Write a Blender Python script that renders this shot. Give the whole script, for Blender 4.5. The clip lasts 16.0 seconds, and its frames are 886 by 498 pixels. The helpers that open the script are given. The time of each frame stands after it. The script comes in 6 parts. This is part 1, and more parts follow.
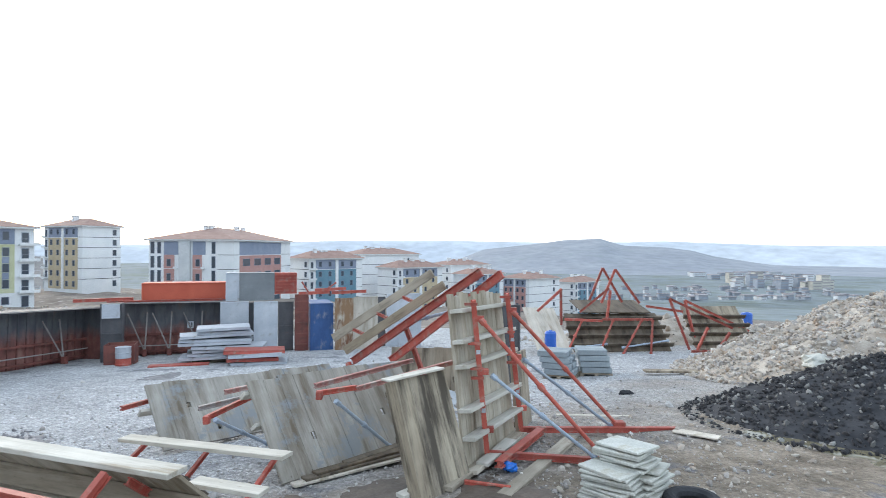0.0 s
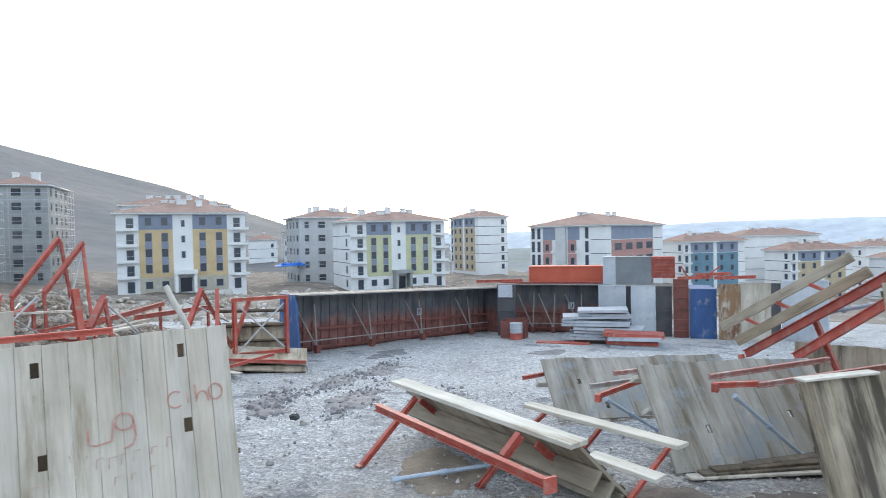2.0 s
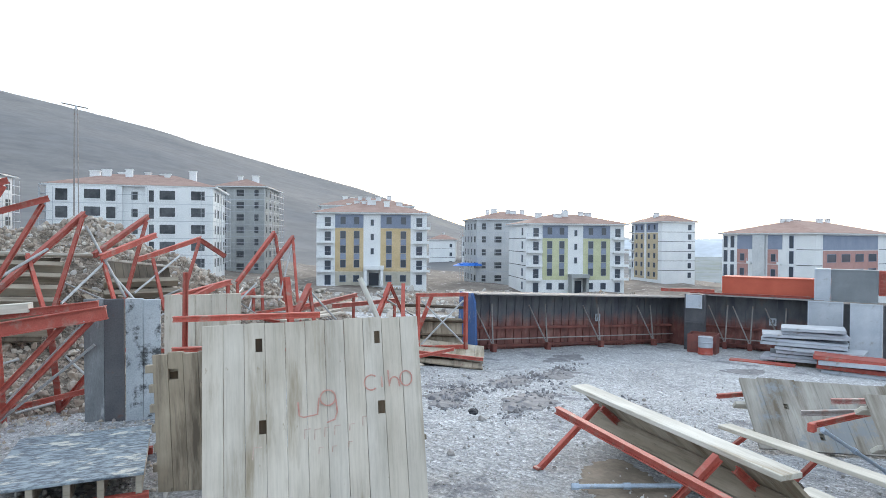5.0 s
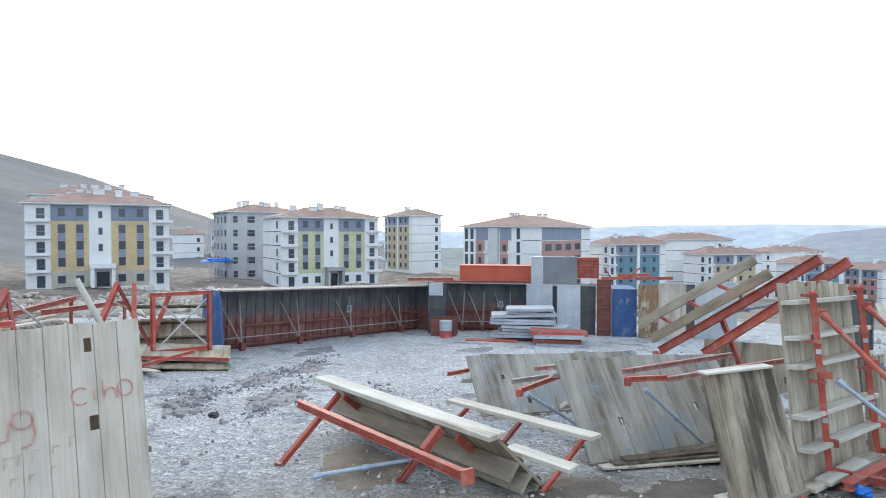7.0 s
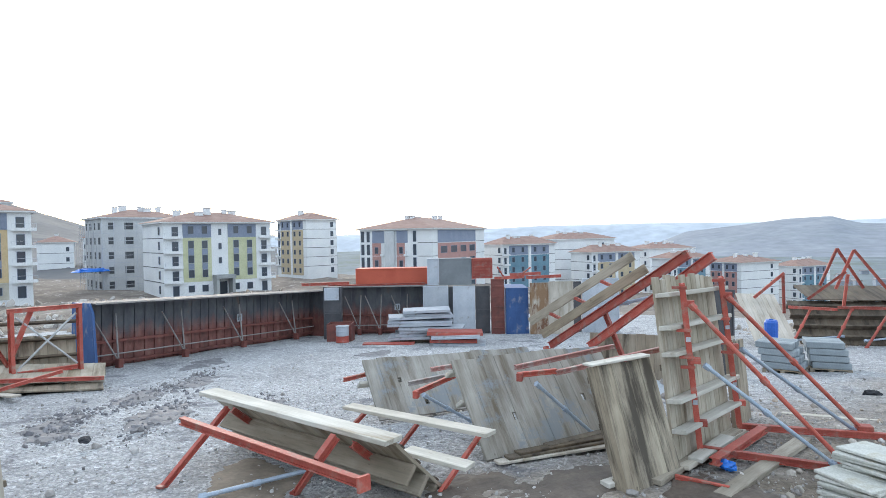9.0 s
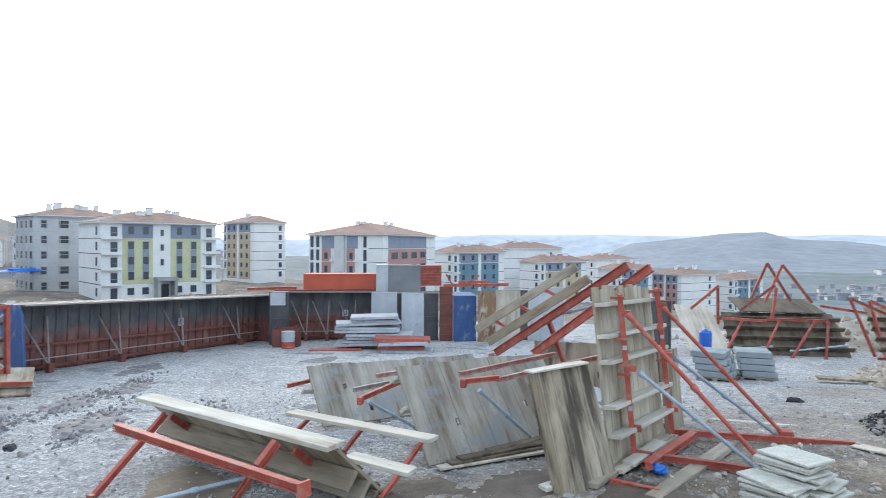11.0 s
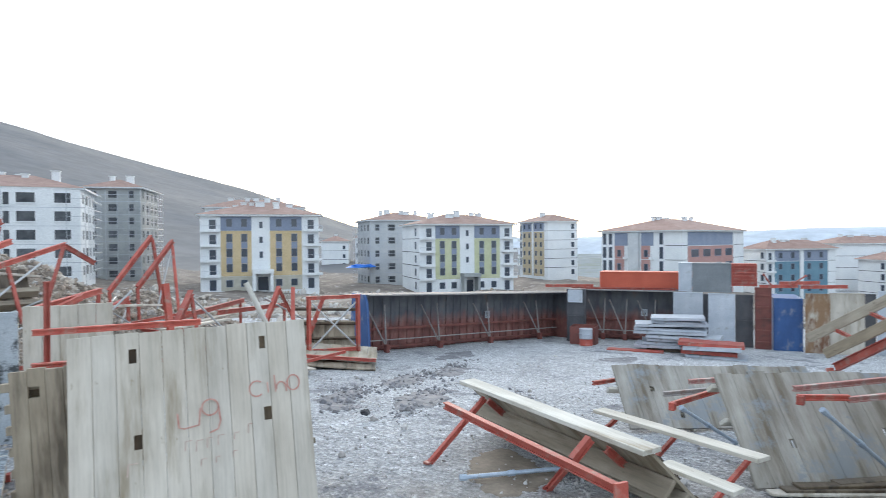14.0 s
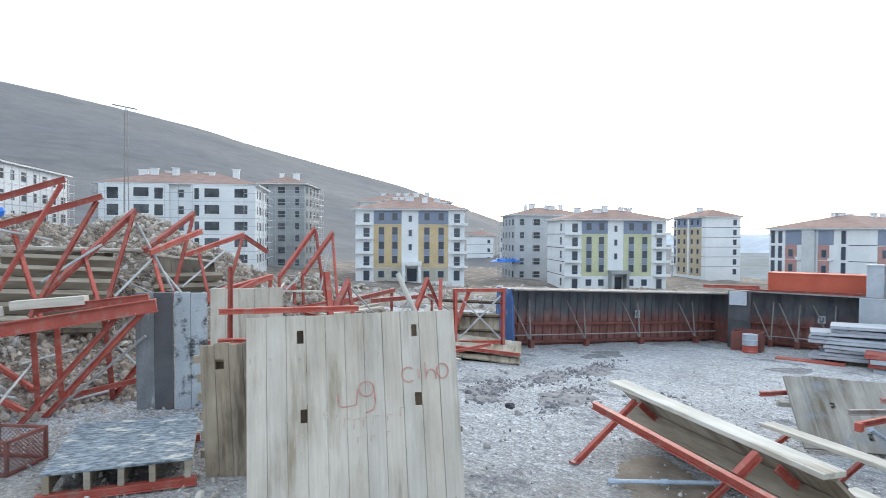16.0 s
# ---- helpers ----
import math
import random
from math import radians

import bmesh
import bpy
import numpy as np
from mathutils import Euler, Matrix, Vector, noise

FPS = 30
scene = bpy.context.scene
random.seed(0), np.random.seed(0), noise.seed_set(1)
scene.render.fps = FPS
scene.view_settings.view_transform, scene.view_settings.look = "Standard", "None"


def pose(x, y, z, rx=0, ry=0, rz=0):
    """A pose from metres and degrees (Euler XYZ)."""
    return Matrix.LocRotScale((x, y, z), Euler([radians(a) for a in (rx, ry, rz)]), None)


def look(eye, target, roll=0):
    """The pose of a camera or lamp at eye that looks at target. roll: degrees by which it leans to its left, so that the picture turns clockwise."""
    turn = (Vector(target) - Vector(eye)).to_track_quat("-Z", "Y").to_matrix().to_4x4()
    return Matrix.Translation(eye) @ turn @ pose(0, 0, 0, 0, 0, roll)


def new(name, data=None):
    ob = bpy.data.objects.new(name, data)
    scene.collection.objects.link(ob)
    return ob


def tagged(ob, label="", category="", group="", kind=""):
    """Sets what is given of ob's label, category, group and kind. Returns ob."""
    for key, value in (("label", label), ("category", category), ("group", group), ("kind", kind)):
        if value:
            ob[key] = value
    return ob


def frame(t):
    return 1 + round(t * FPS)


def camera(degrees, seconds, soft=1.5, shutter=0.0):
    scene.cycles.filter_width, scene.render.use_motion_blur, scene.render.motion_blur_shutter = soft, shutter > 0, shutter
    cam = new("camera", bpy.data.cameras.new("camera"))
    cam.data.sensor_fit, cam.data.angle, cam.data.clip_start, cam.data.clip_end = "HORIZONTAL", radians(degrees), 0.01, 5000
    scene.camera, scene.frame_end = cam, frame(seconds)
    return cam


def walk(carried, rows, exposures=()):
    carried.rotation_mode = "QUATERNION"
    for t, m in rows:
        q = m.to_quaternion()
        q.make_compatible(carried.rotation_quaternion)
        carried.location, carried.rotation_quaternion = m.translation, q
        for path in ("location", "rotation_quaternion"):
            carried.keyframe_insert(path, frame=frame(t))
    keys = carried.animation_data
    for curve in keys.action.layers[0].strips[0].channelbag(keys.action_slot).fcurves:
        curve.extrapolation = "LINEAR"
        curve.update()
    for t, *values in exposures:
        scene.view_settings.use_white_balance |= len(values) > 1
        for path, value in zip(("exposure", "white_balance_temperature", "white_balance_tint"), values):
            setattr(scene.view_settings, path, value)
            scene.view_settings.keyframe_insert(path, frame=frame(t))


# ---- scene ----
cam = camera(72.9, 16.0, soft=0.8, shutter=0.15)
PATH = [
    (0, (0.079, -0.255, 3.175), (0.068, 1.745, 3.177), 0.3),
    (0.5, (0.034, -0.204, 3.157), (-0.235, 1.777, 3.174), -0.1),
    (1, (-0.028, -0.153, 3.147), (-0.527, 1.784, 3.125), -2.8),
    (1.5, (-0.125, -0.253, 3.173), (-1.019, 1.536, 3.173), -2.0),
    (2, (-0.157, -0.301, 3.179), (-1.294, 1.344, 3.137), -1.2),
    (2.5, (-0.175, -0.35, 3.182), (-1.514, 1.133, 3.108), -1.4),
    (3, (-0.207, -0.376, 3.184), (-1.669, 0.988, 3.174), -0.1),
    (3.2, (-0.21, -0.391, 3.186), (-1.73, 0.91, 3.182), -0.1),
    (5.3, (-0.299, -0.354, 3.129), (-1.859, 0.898, 3.1), 0.4),
    (5.5, (-0.248, -0.341, 3.128), (-1.773, 0.953, 3.083), 0.3),
    (6, (-0.133, -0.343, 3.142), (-1.434, 1.175, 3.098), 0.3),
    (6.5, (-0.063, -0.311, 3.156), (-1.185, 1.344, 3.104), -0.3),
    (7, (-0.034, -0.286, 3.146), (-0.984, 1.474, 3.097), 0.0),
    (7.5, (-0.017, -0.247, 3.141), (-0.78, 1.601, 3.095), -0.4),
    (8, (0.0, -0.147, 3.128), (-0.623, 1.753, 3.078), -0.9),
    (8.5, (-0.013, -0.147, 3.128), (-0.614, 1.76, 3.093), -1.4),
    (8.7, (-0.01, -0.182, 3.131), (-0.645, 1.714, 3.094), -1.0),
    (10.8, (0.048, -0.29, 3.145), (-0.526, 1.625, 3.073), -0.6),
    (11, (0.075, -0.307, 3.145), (-0.403, 1.635, 3.125), 0.3),
    (11.5, (0.084, -0.298, 3.135), (-0.221, 1.679, 3.132), 0.6),
    (12, (0.045, -0.279, 3.13), (-0.353, 1.681, 3.104), -0.2),
    (12.5, (0.034, -0.319, 3.142), (-0.574, 1.586, 3.107), -0.3),
    (13, (0.013, -0.311, 3.134), (-0.813, 1.51, 3.086), -0.1),
    (13.5, (-0.02, -0.355, 3.143), (-1.001, 1.388, 3.109), -0.2),
    (14, (-0.142, -0.381, 3.137), (-1.458, 1.125, 3.111), -0.5),
    (14.5, (-0.195, -0.448, 3.12), (-1.8, 0.746, 3.097), -1.1),
    (15, (-0.26, -0.492, 3.125), (-2.013, 0.471, 3.111), -1.2),
    (15.5, (-0.268, -0.439, 3.115), (-2.003, 0.555, 3.09), 0.0),
    (16, (-0.206, -0.408, 3.121), (-1.841, 0.743, 3.078), 0.3),
]
walk(cam, [(t, look(eye, target, roll)) for t, eye, target, roll in PATH])
scene.view_settings.exposure = 1.05

# ---- world and light ----
world = bpy.data.worlds.new("sky")
scene.world = world
world.use_nodes = True
wn = world.node_tree.nodes
wl = world.node_tree.links
sky = wn.new("ShaderNodeTexSky")
sky.sky_type = "NISHITA"
sky.sun_disc = False
sky.sun_elevation = radians(14)
sky.sun_rotation = radians(-42)
sky.altitude = 1200
sky.air_density, sky.dust_density, sky.ozone_density = 1.0, 4.0, 1.0
cloud = wn.new("ShaderNodeMix")
cloud.data_type = "RGBA"
cloud.inputs["Factor"].default_value = 0.62
cloud.inputs["B"].default_value = (7.1, 8.1, 9.0, 1)
wl.new(sky.outputs[0], cloud.inputs["A"])
wl.new(cloud.outputs["Result"], wn["Background"].inputs["Color"])
wn["Background"].inputs["Strength"].default_value = 0.12

sun = new("sun", bpy.data.lights.new("sun", "SUN"))
sun.data.energy, sun.data.angle, sun.data.color = 0.7, radians(25), (1.0, 0.95, 0.88)
sun.matrix_world = look((0, 0, 60), (34, -38, 40))


# ---- materials ----
def material(name, rough=0.85, metal=0.0):
    m = bpy.data.materials.new(name)
    m.use_nodes = True
    b = m.node_tree.nodes["Principled BSDF"]
    b.inputs["Roughness"].default_value, b.inputs["Metallic"].default_value = rough, metal
    return m, m.node_tree.nodes, m.node_tree.links, b


def ramp(n, l, source, stops):
    r = n.new("ShaderNodeValToRGB")
    while len(r.color_ramp.elements) < len(stops):
        r.color_ramp.elements.new(0.5)
    for e, (at, c) in zip(r.color_ramp.elements, stops):
        e.position, e.color = at, (*c, 1)
    l.new(source, r.inputs[0])
    return r.outputs[0]


def noise_at(n, l, scale, detail=5, stretch=(1, 1, 1), coords="Object", rough=0.6):
    tc, mp, nz = n.new("ShaderNodeTexCoord"), n.new("ShaderNodeMapping"), n.new("ShaderNodeTexNoise")
    mp.inputs["Scale"].default_value = stretch
    nz.inputs["Scale"].default_value, nz.inputs["Detail"].default_value, nz.inputs["Roughness"].default_value = scale, detail, rough
    l.new(tc.outputs[coords], mp.inputs[0])
    l.new(mp.outputs[0], nz.inputs["Vector"])
    return nz.outputs["Fac"]


def mixed(n, l, fac, a, b, how="MIX"):
    m = n.new("ShaderNodeMix")
    m.data_type, m.blend_type = "RGBA", how
    for key, v in (("Factor", fac), ("A", a), ("B", b)):
        if isinstance(v, tuple):
            m.inputs[key].default_value = (*v, 1)
        elif isinstance(v, float):
            m.inputs[key].default_value = v
        else:
            l.new(v, m.inputs[key])
    return m.outputs["Result"]


def bumped(n, l, b, height, strength=0.4, dist=0.01):
    k = n.new("ShaderNodeBump")
    k.inputs["Strength"].default_value, k.inputs["Distance"].default_value = strength, dist
    l.new(height, k.inputs["Height"])
    l.new(k.outputs[0], b.inputs["Normal"])


def plain(name, c1, c2, scale=3.0, rough=0.85, metal=0.0, stain=None, fine=40.0, bump=0.25, vary=0.12, stretch=(1, 1, 1), coords="Object", lo=0.35, hi=0.68):
    """Two tones by a coarse noise, a fine grain, an optional stain and a shift from piece to piece."""
    m, n, l, b = material(name, rough, metal)
    col = ramp(n, l, noise_at(n, l, scale, 6, stretch, coords), ((lo, c1), (hi, c2)))
    g = noise_at(n, l, fine, 3, stretch, coords)
    col = mixed(n, l, 0.35, col, ramp(n, l, g, ((0.3, (0.55,) * 3), (0.7, (1.35,) * 3))), "MULTIPLY")
    if stain:
        colour, where, low, high = stain
        f = ramp(n, l, noise_at(n, l, where, 7, stretch, coords, 0.7), ((low, (0,) * 3), (high, (1,) * 3)))
        col = mixed(n, l, f, col, colour)
    if vary:
        o = n.new("ShaderNodeObjectInfo")
        col = mixed(n, l, 1.0, col, ramp(n, l, o.outputs["Random"], ((0, (1 - vary,) * 3), (1, (1 + vary,) * 3))), "MULTIPLY")
    l.new(col, b.inputs["Base Color"])
    if bump:
        bumped(n, l, b, g, bump)
    return m


def panel_wood(name, c1, c2, stain, low=0.5, high=0.68, cement=None, cement_low=0.6, lying=False, vary=1.0):
    """Shuttering boards: long grain, water marks running along it from board to board, and cement left in patches."""
    m, n, l, b = material(name, 0.82)
    o = n.new("ShaderNodeObjectInfo")

    def run(across, on):
        return (on, across, across) if lying else (across, across, on)

    grain = noise_at(n, l, 9.0, 6, run(3.4, 0.16), rough=0.65)
    col = ramp(n, l, noise_at(n, l, 1.3, 7, run(1.5, 0.5), rough=0.6), ((0.34, c1), (0.62, c2)))
    col = mixed(n, l, 0.4, col, ramp(n, l, grain, ((0.3, (0.62,) * 3), (0.5, (1.0,) * 3), (0.7, (1.2,) * 3))), "MULTIPLY")
    f = ramp(n, l, noise_at(n, l, 1.0, 8, run(3.4, 0.42), rough=0.68), ((low, (0,) * 3), (high, (0.9,) * 3)))
    col = mixed(n, l, f, col, stain)
    spots = ramp(n, l, noise_at(n, l, 7.0, 5, run(1.4, 0.7), rough=0.6), ((0.66, (0,) * 3), (0.72, (0.6,) * 3)))
    col = mixed(n, l, spots, col, stain)
    if cement:
        f = ramp(n, l, noise_at(n, l, 1.15, 9, rough=0.74), ((cement_low, (0,) * 3), (cement_low + 0.07, (0.85,) * 3)))
        col = mixed(n, l, f, col, cement)
    col = mixed(n, l, vary, col, ramp(n, l, o.outputs["Random"], ((0, (0.87, 0.85, 0.82)), (0.35, (1.0, 0.99, 0.97)), (0.7, (0.95, 0.96, 0.97)), (0.9, (1.08, 1.07, 1.06)), (1, (0.80, 0.74, 0.65)))), "MULTIPLY")
    l.new(col, b.inputs["Base Color"])
    bumped(n, l, b, grain, 0.3, 0.006)
    return m


RED = plain("red_paint", (0.32, 0.058, 0.042), (0.44, 0.105, 0.078), 2.0, 0.6, stain=((0.29, 0.185, 0.155), 4.0, 0.53, 0.70), bump=0.1, vary=0.25)
RUST = plain("rusty_red_steel", (0.15, 0.05, 0.042), (0.23, 0.08, 0.065), 1.2, 0.75, stain=((0.08, 0.05, 0.045), 2.0, 0.5, 0.7), bump=0.2, vary=0.15)
DARK = plain("blackened_steel", (0.062, 0.064, 0.074), (0.10, 0.10, 0.11), 1.5, 0.7, stain=((0.11, 0.06, 0.05), 3.0, 0.6, 0.75), bump=0.15)
GALV = plain("galvanised_tube", (0.27, 0.34, 0.44), (0.38, 0.45, 0.54), 3.0, 0.5, 0.2, stain=((0.25, 0.2, 0.17), 6.0, 0.62, 0.75), bump=0.1)
GREYSTEEL = plain("grey_steel_sheet", (0.38, 0.42, 0.48), (0.52, 0.55, 0.60), 1.2, 0.5, 0.2, stain=((0.24, 0.22, 0.2), 3.0, 0.58, 0.75), bump=0.1)
BLUE = plain("blue_paint", (0.025, 0.075, 0.22), (0.04, 0.11, 0.30), 1.4, 0.55, stain=((0.20, 0.23, 0.30), 2.2, 0.56, 0.68), stretch=(1.5, 1.5, 0.7))
PLANK = panel_wood("cement_stained_plank", (0.27, 0.23, 0.17), (0.50, 0.46, 0.39), (0.13, 0.095, 0.058), 0.5, 0.7)
PLANK_STREAKED = panel_wood("cement_streaked_plank", (0.21, 0.195, 0.168), (0.385, 0.368, 0.34), (0.125, 0.098, 0.068), 0.47, 0.68, (0.235, 0.262, 0.29), 0.52, vary=0.22)
PLANK_PALE = panel_wood("pale_plank", (0.40, 0.365, 0.315), (0.575, 0.535, 0.48), (0.22, 0.175, 0.11), 0.53, 0.74, vary=0.75)
PLANK_BROWN = panel_wood("damp_brown_plank", (0.175, 0.142, 0.108), (0.38, 0.33, 0.26), (0.075, 0.06, 0.045), 0.50, 0.66)
PLANK_WET = panel_wood("wet_streaked_plywood", (0.19, 0.155, 0.115), (0.42, 0.37, 0.29), (0.045, 0.036, 0.028), 0.47, 0.60)
PLANK_DARK = panel_wood("dark_wet_plank", (0.075, 0.06, 0.048), (0.17, 0.14, 0.105), (0.045, 0.036, 0.03))
TIMBER = panel_wood("weathered_timber", (0.41, 0.395, 0.355), (0.57, 0.555, 0.515), (0.24, 0.19, 0.125), 0.58, 0.74, lying=True)
TIMBER_DAMP = panel_wood("damp_timber", (0.22, 0.19, 0.15), (0.40, 0.36, 0.30), (0.11, 0.085, 0.06), 0.54, 0.7, lying=True)
SLATE = plain("slate_grey_coating", (0.13, 0.14, 0.155), (0.27, 0.29, 0.31), 1.2, 0.7, stain=((0.35, 0.37, 0.39), 3.0, 0.58, 0.68), stretch=(2, 2, 0.5))
DECKTOP = plain("wet_cement_deck", (0.08, 0.10, 0.125), (0.25, 0.30, 0.34), 11.0, 0.55, stain=((0.52, 0.51, 0.46), 3.4, 0.55, 0.62), stretch=(0.7, 1.6, 1), lo=0.42, hi=0.58, vary=0.0)
CEMENT = plain("cement_splashed_sheet", (0.30, 0.34, 0.38), (0.44, 0.48, 0.52), 1.5, 0.7, stain=((0.06, 0.065, 0.07), 2.2, 0.52, 0.6), vary=0.1)
OCHRE = plain("rain_stained_plywood", (0.25, 0.15, 0.085), (0.50, 0.46, 0.39), 1.6, 0.8, stain=((0.17, 0.085, 0.05), 1.8, 0.5, 0.6), stretch=(1.6, 1.6, 0.5), lo=0.44, hi=0.6)
SLAB = plain("pale_slab", (0.43, 0.44, 0.41), (0.57, 0.575, 0.54), 2.0, 0.7, stain=((0.36, 0.33, 0.24), 3.0, 0.54, 0.7))
BLOCK = plain("concrete_kerb", (0.24, 0.28, 0.31), (0.34, 0.38, 0.41), 2.0, 0.9)
RUBBLE = plain("pale_rubble", (0.27, 0.235, 0.20), (0.50, 0.46, 0.41), 1.6, 0.95, stain=((0.25, 0.14, 0.09), 1.0, 0.58, 0.7), vary=0.0, coords="Object")
DUSTY = plain("dusty_steel", (0.24, 0.22, 0.215), (0.34, 0.32, 0.315), 2.0, 0.7, stain=((0.2, 0.11, 0.09), 5.0, 0.55, 0.7), bump=0.1)
TIE = plain("weathered_zinc_tube", (0.33, 0.345, 0.36), (0.46, 0.475, 0.49), 3.0, 0.55, 0.1, stain=((0.26, 0.19, 0.16), 6.0, 0.6, 0.74), bump=0.1)
ORANGE = plain("orange_red_paint", (0.44, 0.075, 0.04), (0.54, 0.11, 0.06), 1.0, 0.55, bump=0.1)
BLACKSOIL = plain("black_spoil", (0.02, 0.022, 0.028), (0.05, 0.052, 0.06), 2.0, 0.95, stain=((0.3, 0.3, 0.3), 14.0, 0.68, 0.74), vary=0.0)
WHITE = plain("white_render", (0.66, 0.69, 0.72), (0.76, 0.78, 0.80), 0.25, 0.9, stain=((0.52, 0.55, 0.58), 0.5, 0.6, 0.8), fine=6, bump=0.05, vary=0.0)
LINE = plain("dark_joint", (0.06, 0.065, 0.08), (0.09, 0.09, 0.11), 2, 0.8, vary=0)
GREYWALL = plain("unpainted_plaster", (0.28, 0.30, 0.31), (0.40, 0.42, 0.42), 0.3, 0.9, vary=0, fine=5, bump=0.05)
TOPBLUE = plain("slate_blue_render", (0.20, 0.24, 0.33), (0.25, 0.29, 0.38), 0.4, 0.9, vary=0.05, fine=6, bump=0.05)
YELLOW = plain("ochre_render", (0.51, 0.395, 0.23), (0.59, 0.47, 0.295), 0.4, 0.9, vary=0.03, fine=6, bump=0.05)
GREEN = plain("lime_render", (0.47, 0.49, 0.31), (0.55, 0.57, 0.40), 0.4, 0.9, vary=0.03, fine=6, bump=0.05)
PEACH = plain("salmon_render", (0.40, 0.225, 0.21), (0.47, 0.28, 0.26), 0.4, 0.9, vary=0.03, fine=6, bump=0.05)
TEAL = plain("teal_render", (0.11, 0.215, 0.29), (0.15, 0.27, 0.35), 0.4, 0.9, vary=0.03, fine=6, bump=0.05)
SAND = plain("sand_render", (0.42, 0.35, 0.24), (0.49, 0.42, 0.30), 0.4, 0.9, vary=0.03, fine=6, bump=0.05)
LIGHTGREY = plain("pale_grey_plaster", (0.46, 0.49, 0.52), (0.58, 0.60, 0.62), 0.3, 0.9, vary=0, fine=5, bump=0.05)
STONE = plain("stone_plinth", (0.40, 0.38, 0.32), (0.52, 0.50, 0.44), 1.0, 0.9, vary=0.03)
ROOF = plain("terracotta_roof", (0.25, 0.16, 0.135), (0.33, 0.225, 0.195), 0.6, 0.9, fine=8, bump=0.3, vary=0.06)
GLASS, _n, _l, _b = material("dark_window", 0.12)
_b.inputs["Base Color"].default_value = (0.06, 0.072, 0.095, 1)
TARP = plain("blue_tarpaulin", (0.01, 0.13, 0.55), (0.02, 0.2, 0.7), 3, 0.5, vary=0)
PLASTIC = plain("blue_plastic", (0.02, 0.10, 0.45), (0.03, 0.14, 0.55), 3, 0.4, vary=0)
DUSTY_RED = plain("cement_dusted_red_paint", (0.30, 0.12, 0.11), (0.42, 0.22, 0.20), 3.0, 0.75, stain=((0.38, 0.34, 0.32), 5.0, 0.5, 0.66), bump=0.15, vary=0.1)
FAINT = plain("faded_red_spray", (0.44, 0.31, 0.27), (0.54, 0.44, 0.39), 9, 0.8, vary=0)
LETTER = plain("red_spray_paint", (0.45, 0.20, 0.17), (0.55, 0.36, 0.31), 9, 0.7, vary=0)


def ground_material():
    m, n, l, b = material("gravel_and_mud", 0.95)
    col = ramp(n, l, noise_at(n, l, 0.5, 7, rough=0.65), ((0.3, (0.307, 0.317, 0.335)), (0.5, (0.388, 0.402, 0.425)), (0.72, (0.45, 0.467, 0.49))))
    # pebbles of two sizes
    tc = n.new("ShaderNodeTexCoord")
    heights = []
    for scale, power in ((30.0, 0.6), (11.0, 0.38)):
        v = n.new("ShaderNodeTexVoronoi")
        v.inputs["Scale"].default_value = scale
        l.new(tc.outputs["Object"], v.inputs["Vector"])
        sep = n.new("ShaderNodeSeparateColor")
        l.new(v.outputs["Color"], sep.inputs[0])
        col = mixed(n, l, power, col, ramp(n, l, sep.outputs[0], ((0.0, (0.5,) * 3), (0.35, (0.85,) * 3), (0.75, (1.1,) * 3), (1.0, (1.75,) * 3))), "MULTIPLY")
        heights.append(v.outputs["Distance"])
    g = noise_at(n, l, 14, 8, rough=0.75)
    col = mixed(n, l, 0.7, col, ramp(n, l, g, ((0.3, (0.5,) * 3), (0.5, (1.0,) * 3), (0.72, (1.45,) * 3))), "MULTIPLY")
    # trampled mud on the near and the outer side, gravel further in
    sep = n.new("ShaderNodeSeparateXYZ")
    l.new(tc.outputs["Object"], sep.inputs[0])
    yx, d = n.new("ShaderNodeMath"), n.new("ShaderNodeMath")
    yx.operation, d.operation = "SUBTRACT", "MULTIPLY_ADD"
    l.new(sep.outputs["Y"], yx.inputs[0])
    l.new(sep.outputs["X"], yx.inputs[1])
    l.new(noise_at(n, l, 0.3, 6), d.inputs[0])
    d.inputs[1].default_value = 14.0
    l.new(yx.outputs[0], d.inputs[2])
    mr = n.new("ShaderNodeMapRange")
    mr.inputs["From Min"].default_value, mr.inputs["From Max"].default_value = 13.0, 19.5
    l.new(d.outputs[0], mr.inputs["Value"])
    near = ramp(n, l, mr.outputs[0], ((0.0, (1,) * 3), (1.0, (0,) * 3)))
    mud = ramp(n, l, noise_at(n, l, 1.3, 8, rough=0.7), ((0.32, (0.11, 0.09, 0.07)), (0.5, (0.22, 0.185, 0.148)), (0.68, (0.35, 0.305, 0.255))))
    mud = mixed(n, l, 0.8, mud, ramp(n, l, g, ((0.3, (0.45,) * 3), (0.72, (1.7,) * 3))), "MULTIPLY")
    col = mixed(n, l, near, col, mud)
    dark = ramp(n, l, noise_at(n, l, 0.45, 9, (1.6, 1.6, 1), rough=0.74), ((0.56, (0,) * 3), (0.63, (0.8,) * 3)))
    col = mixed(n, l, dark, col, mixed(n, l, 0.8, (0.13, 0.135, 0.155), ramp(n, l, g, ((0.3, (0.5,) * 3), (0.72, (1.9,) * 3))), "MULTIPLY"))
    l.new(col, b.inputs["Base Color"])
    add = n.new("ShaderNodeMath")
    add.operation = "ADD"
    l.new(heights[1], add.inputs[0])
    l.new(g, add.inputs[1])
    bumped(n, l, b, add.outputs[0], 0.9, 0.05)
    return m


GROUND = ground_material()


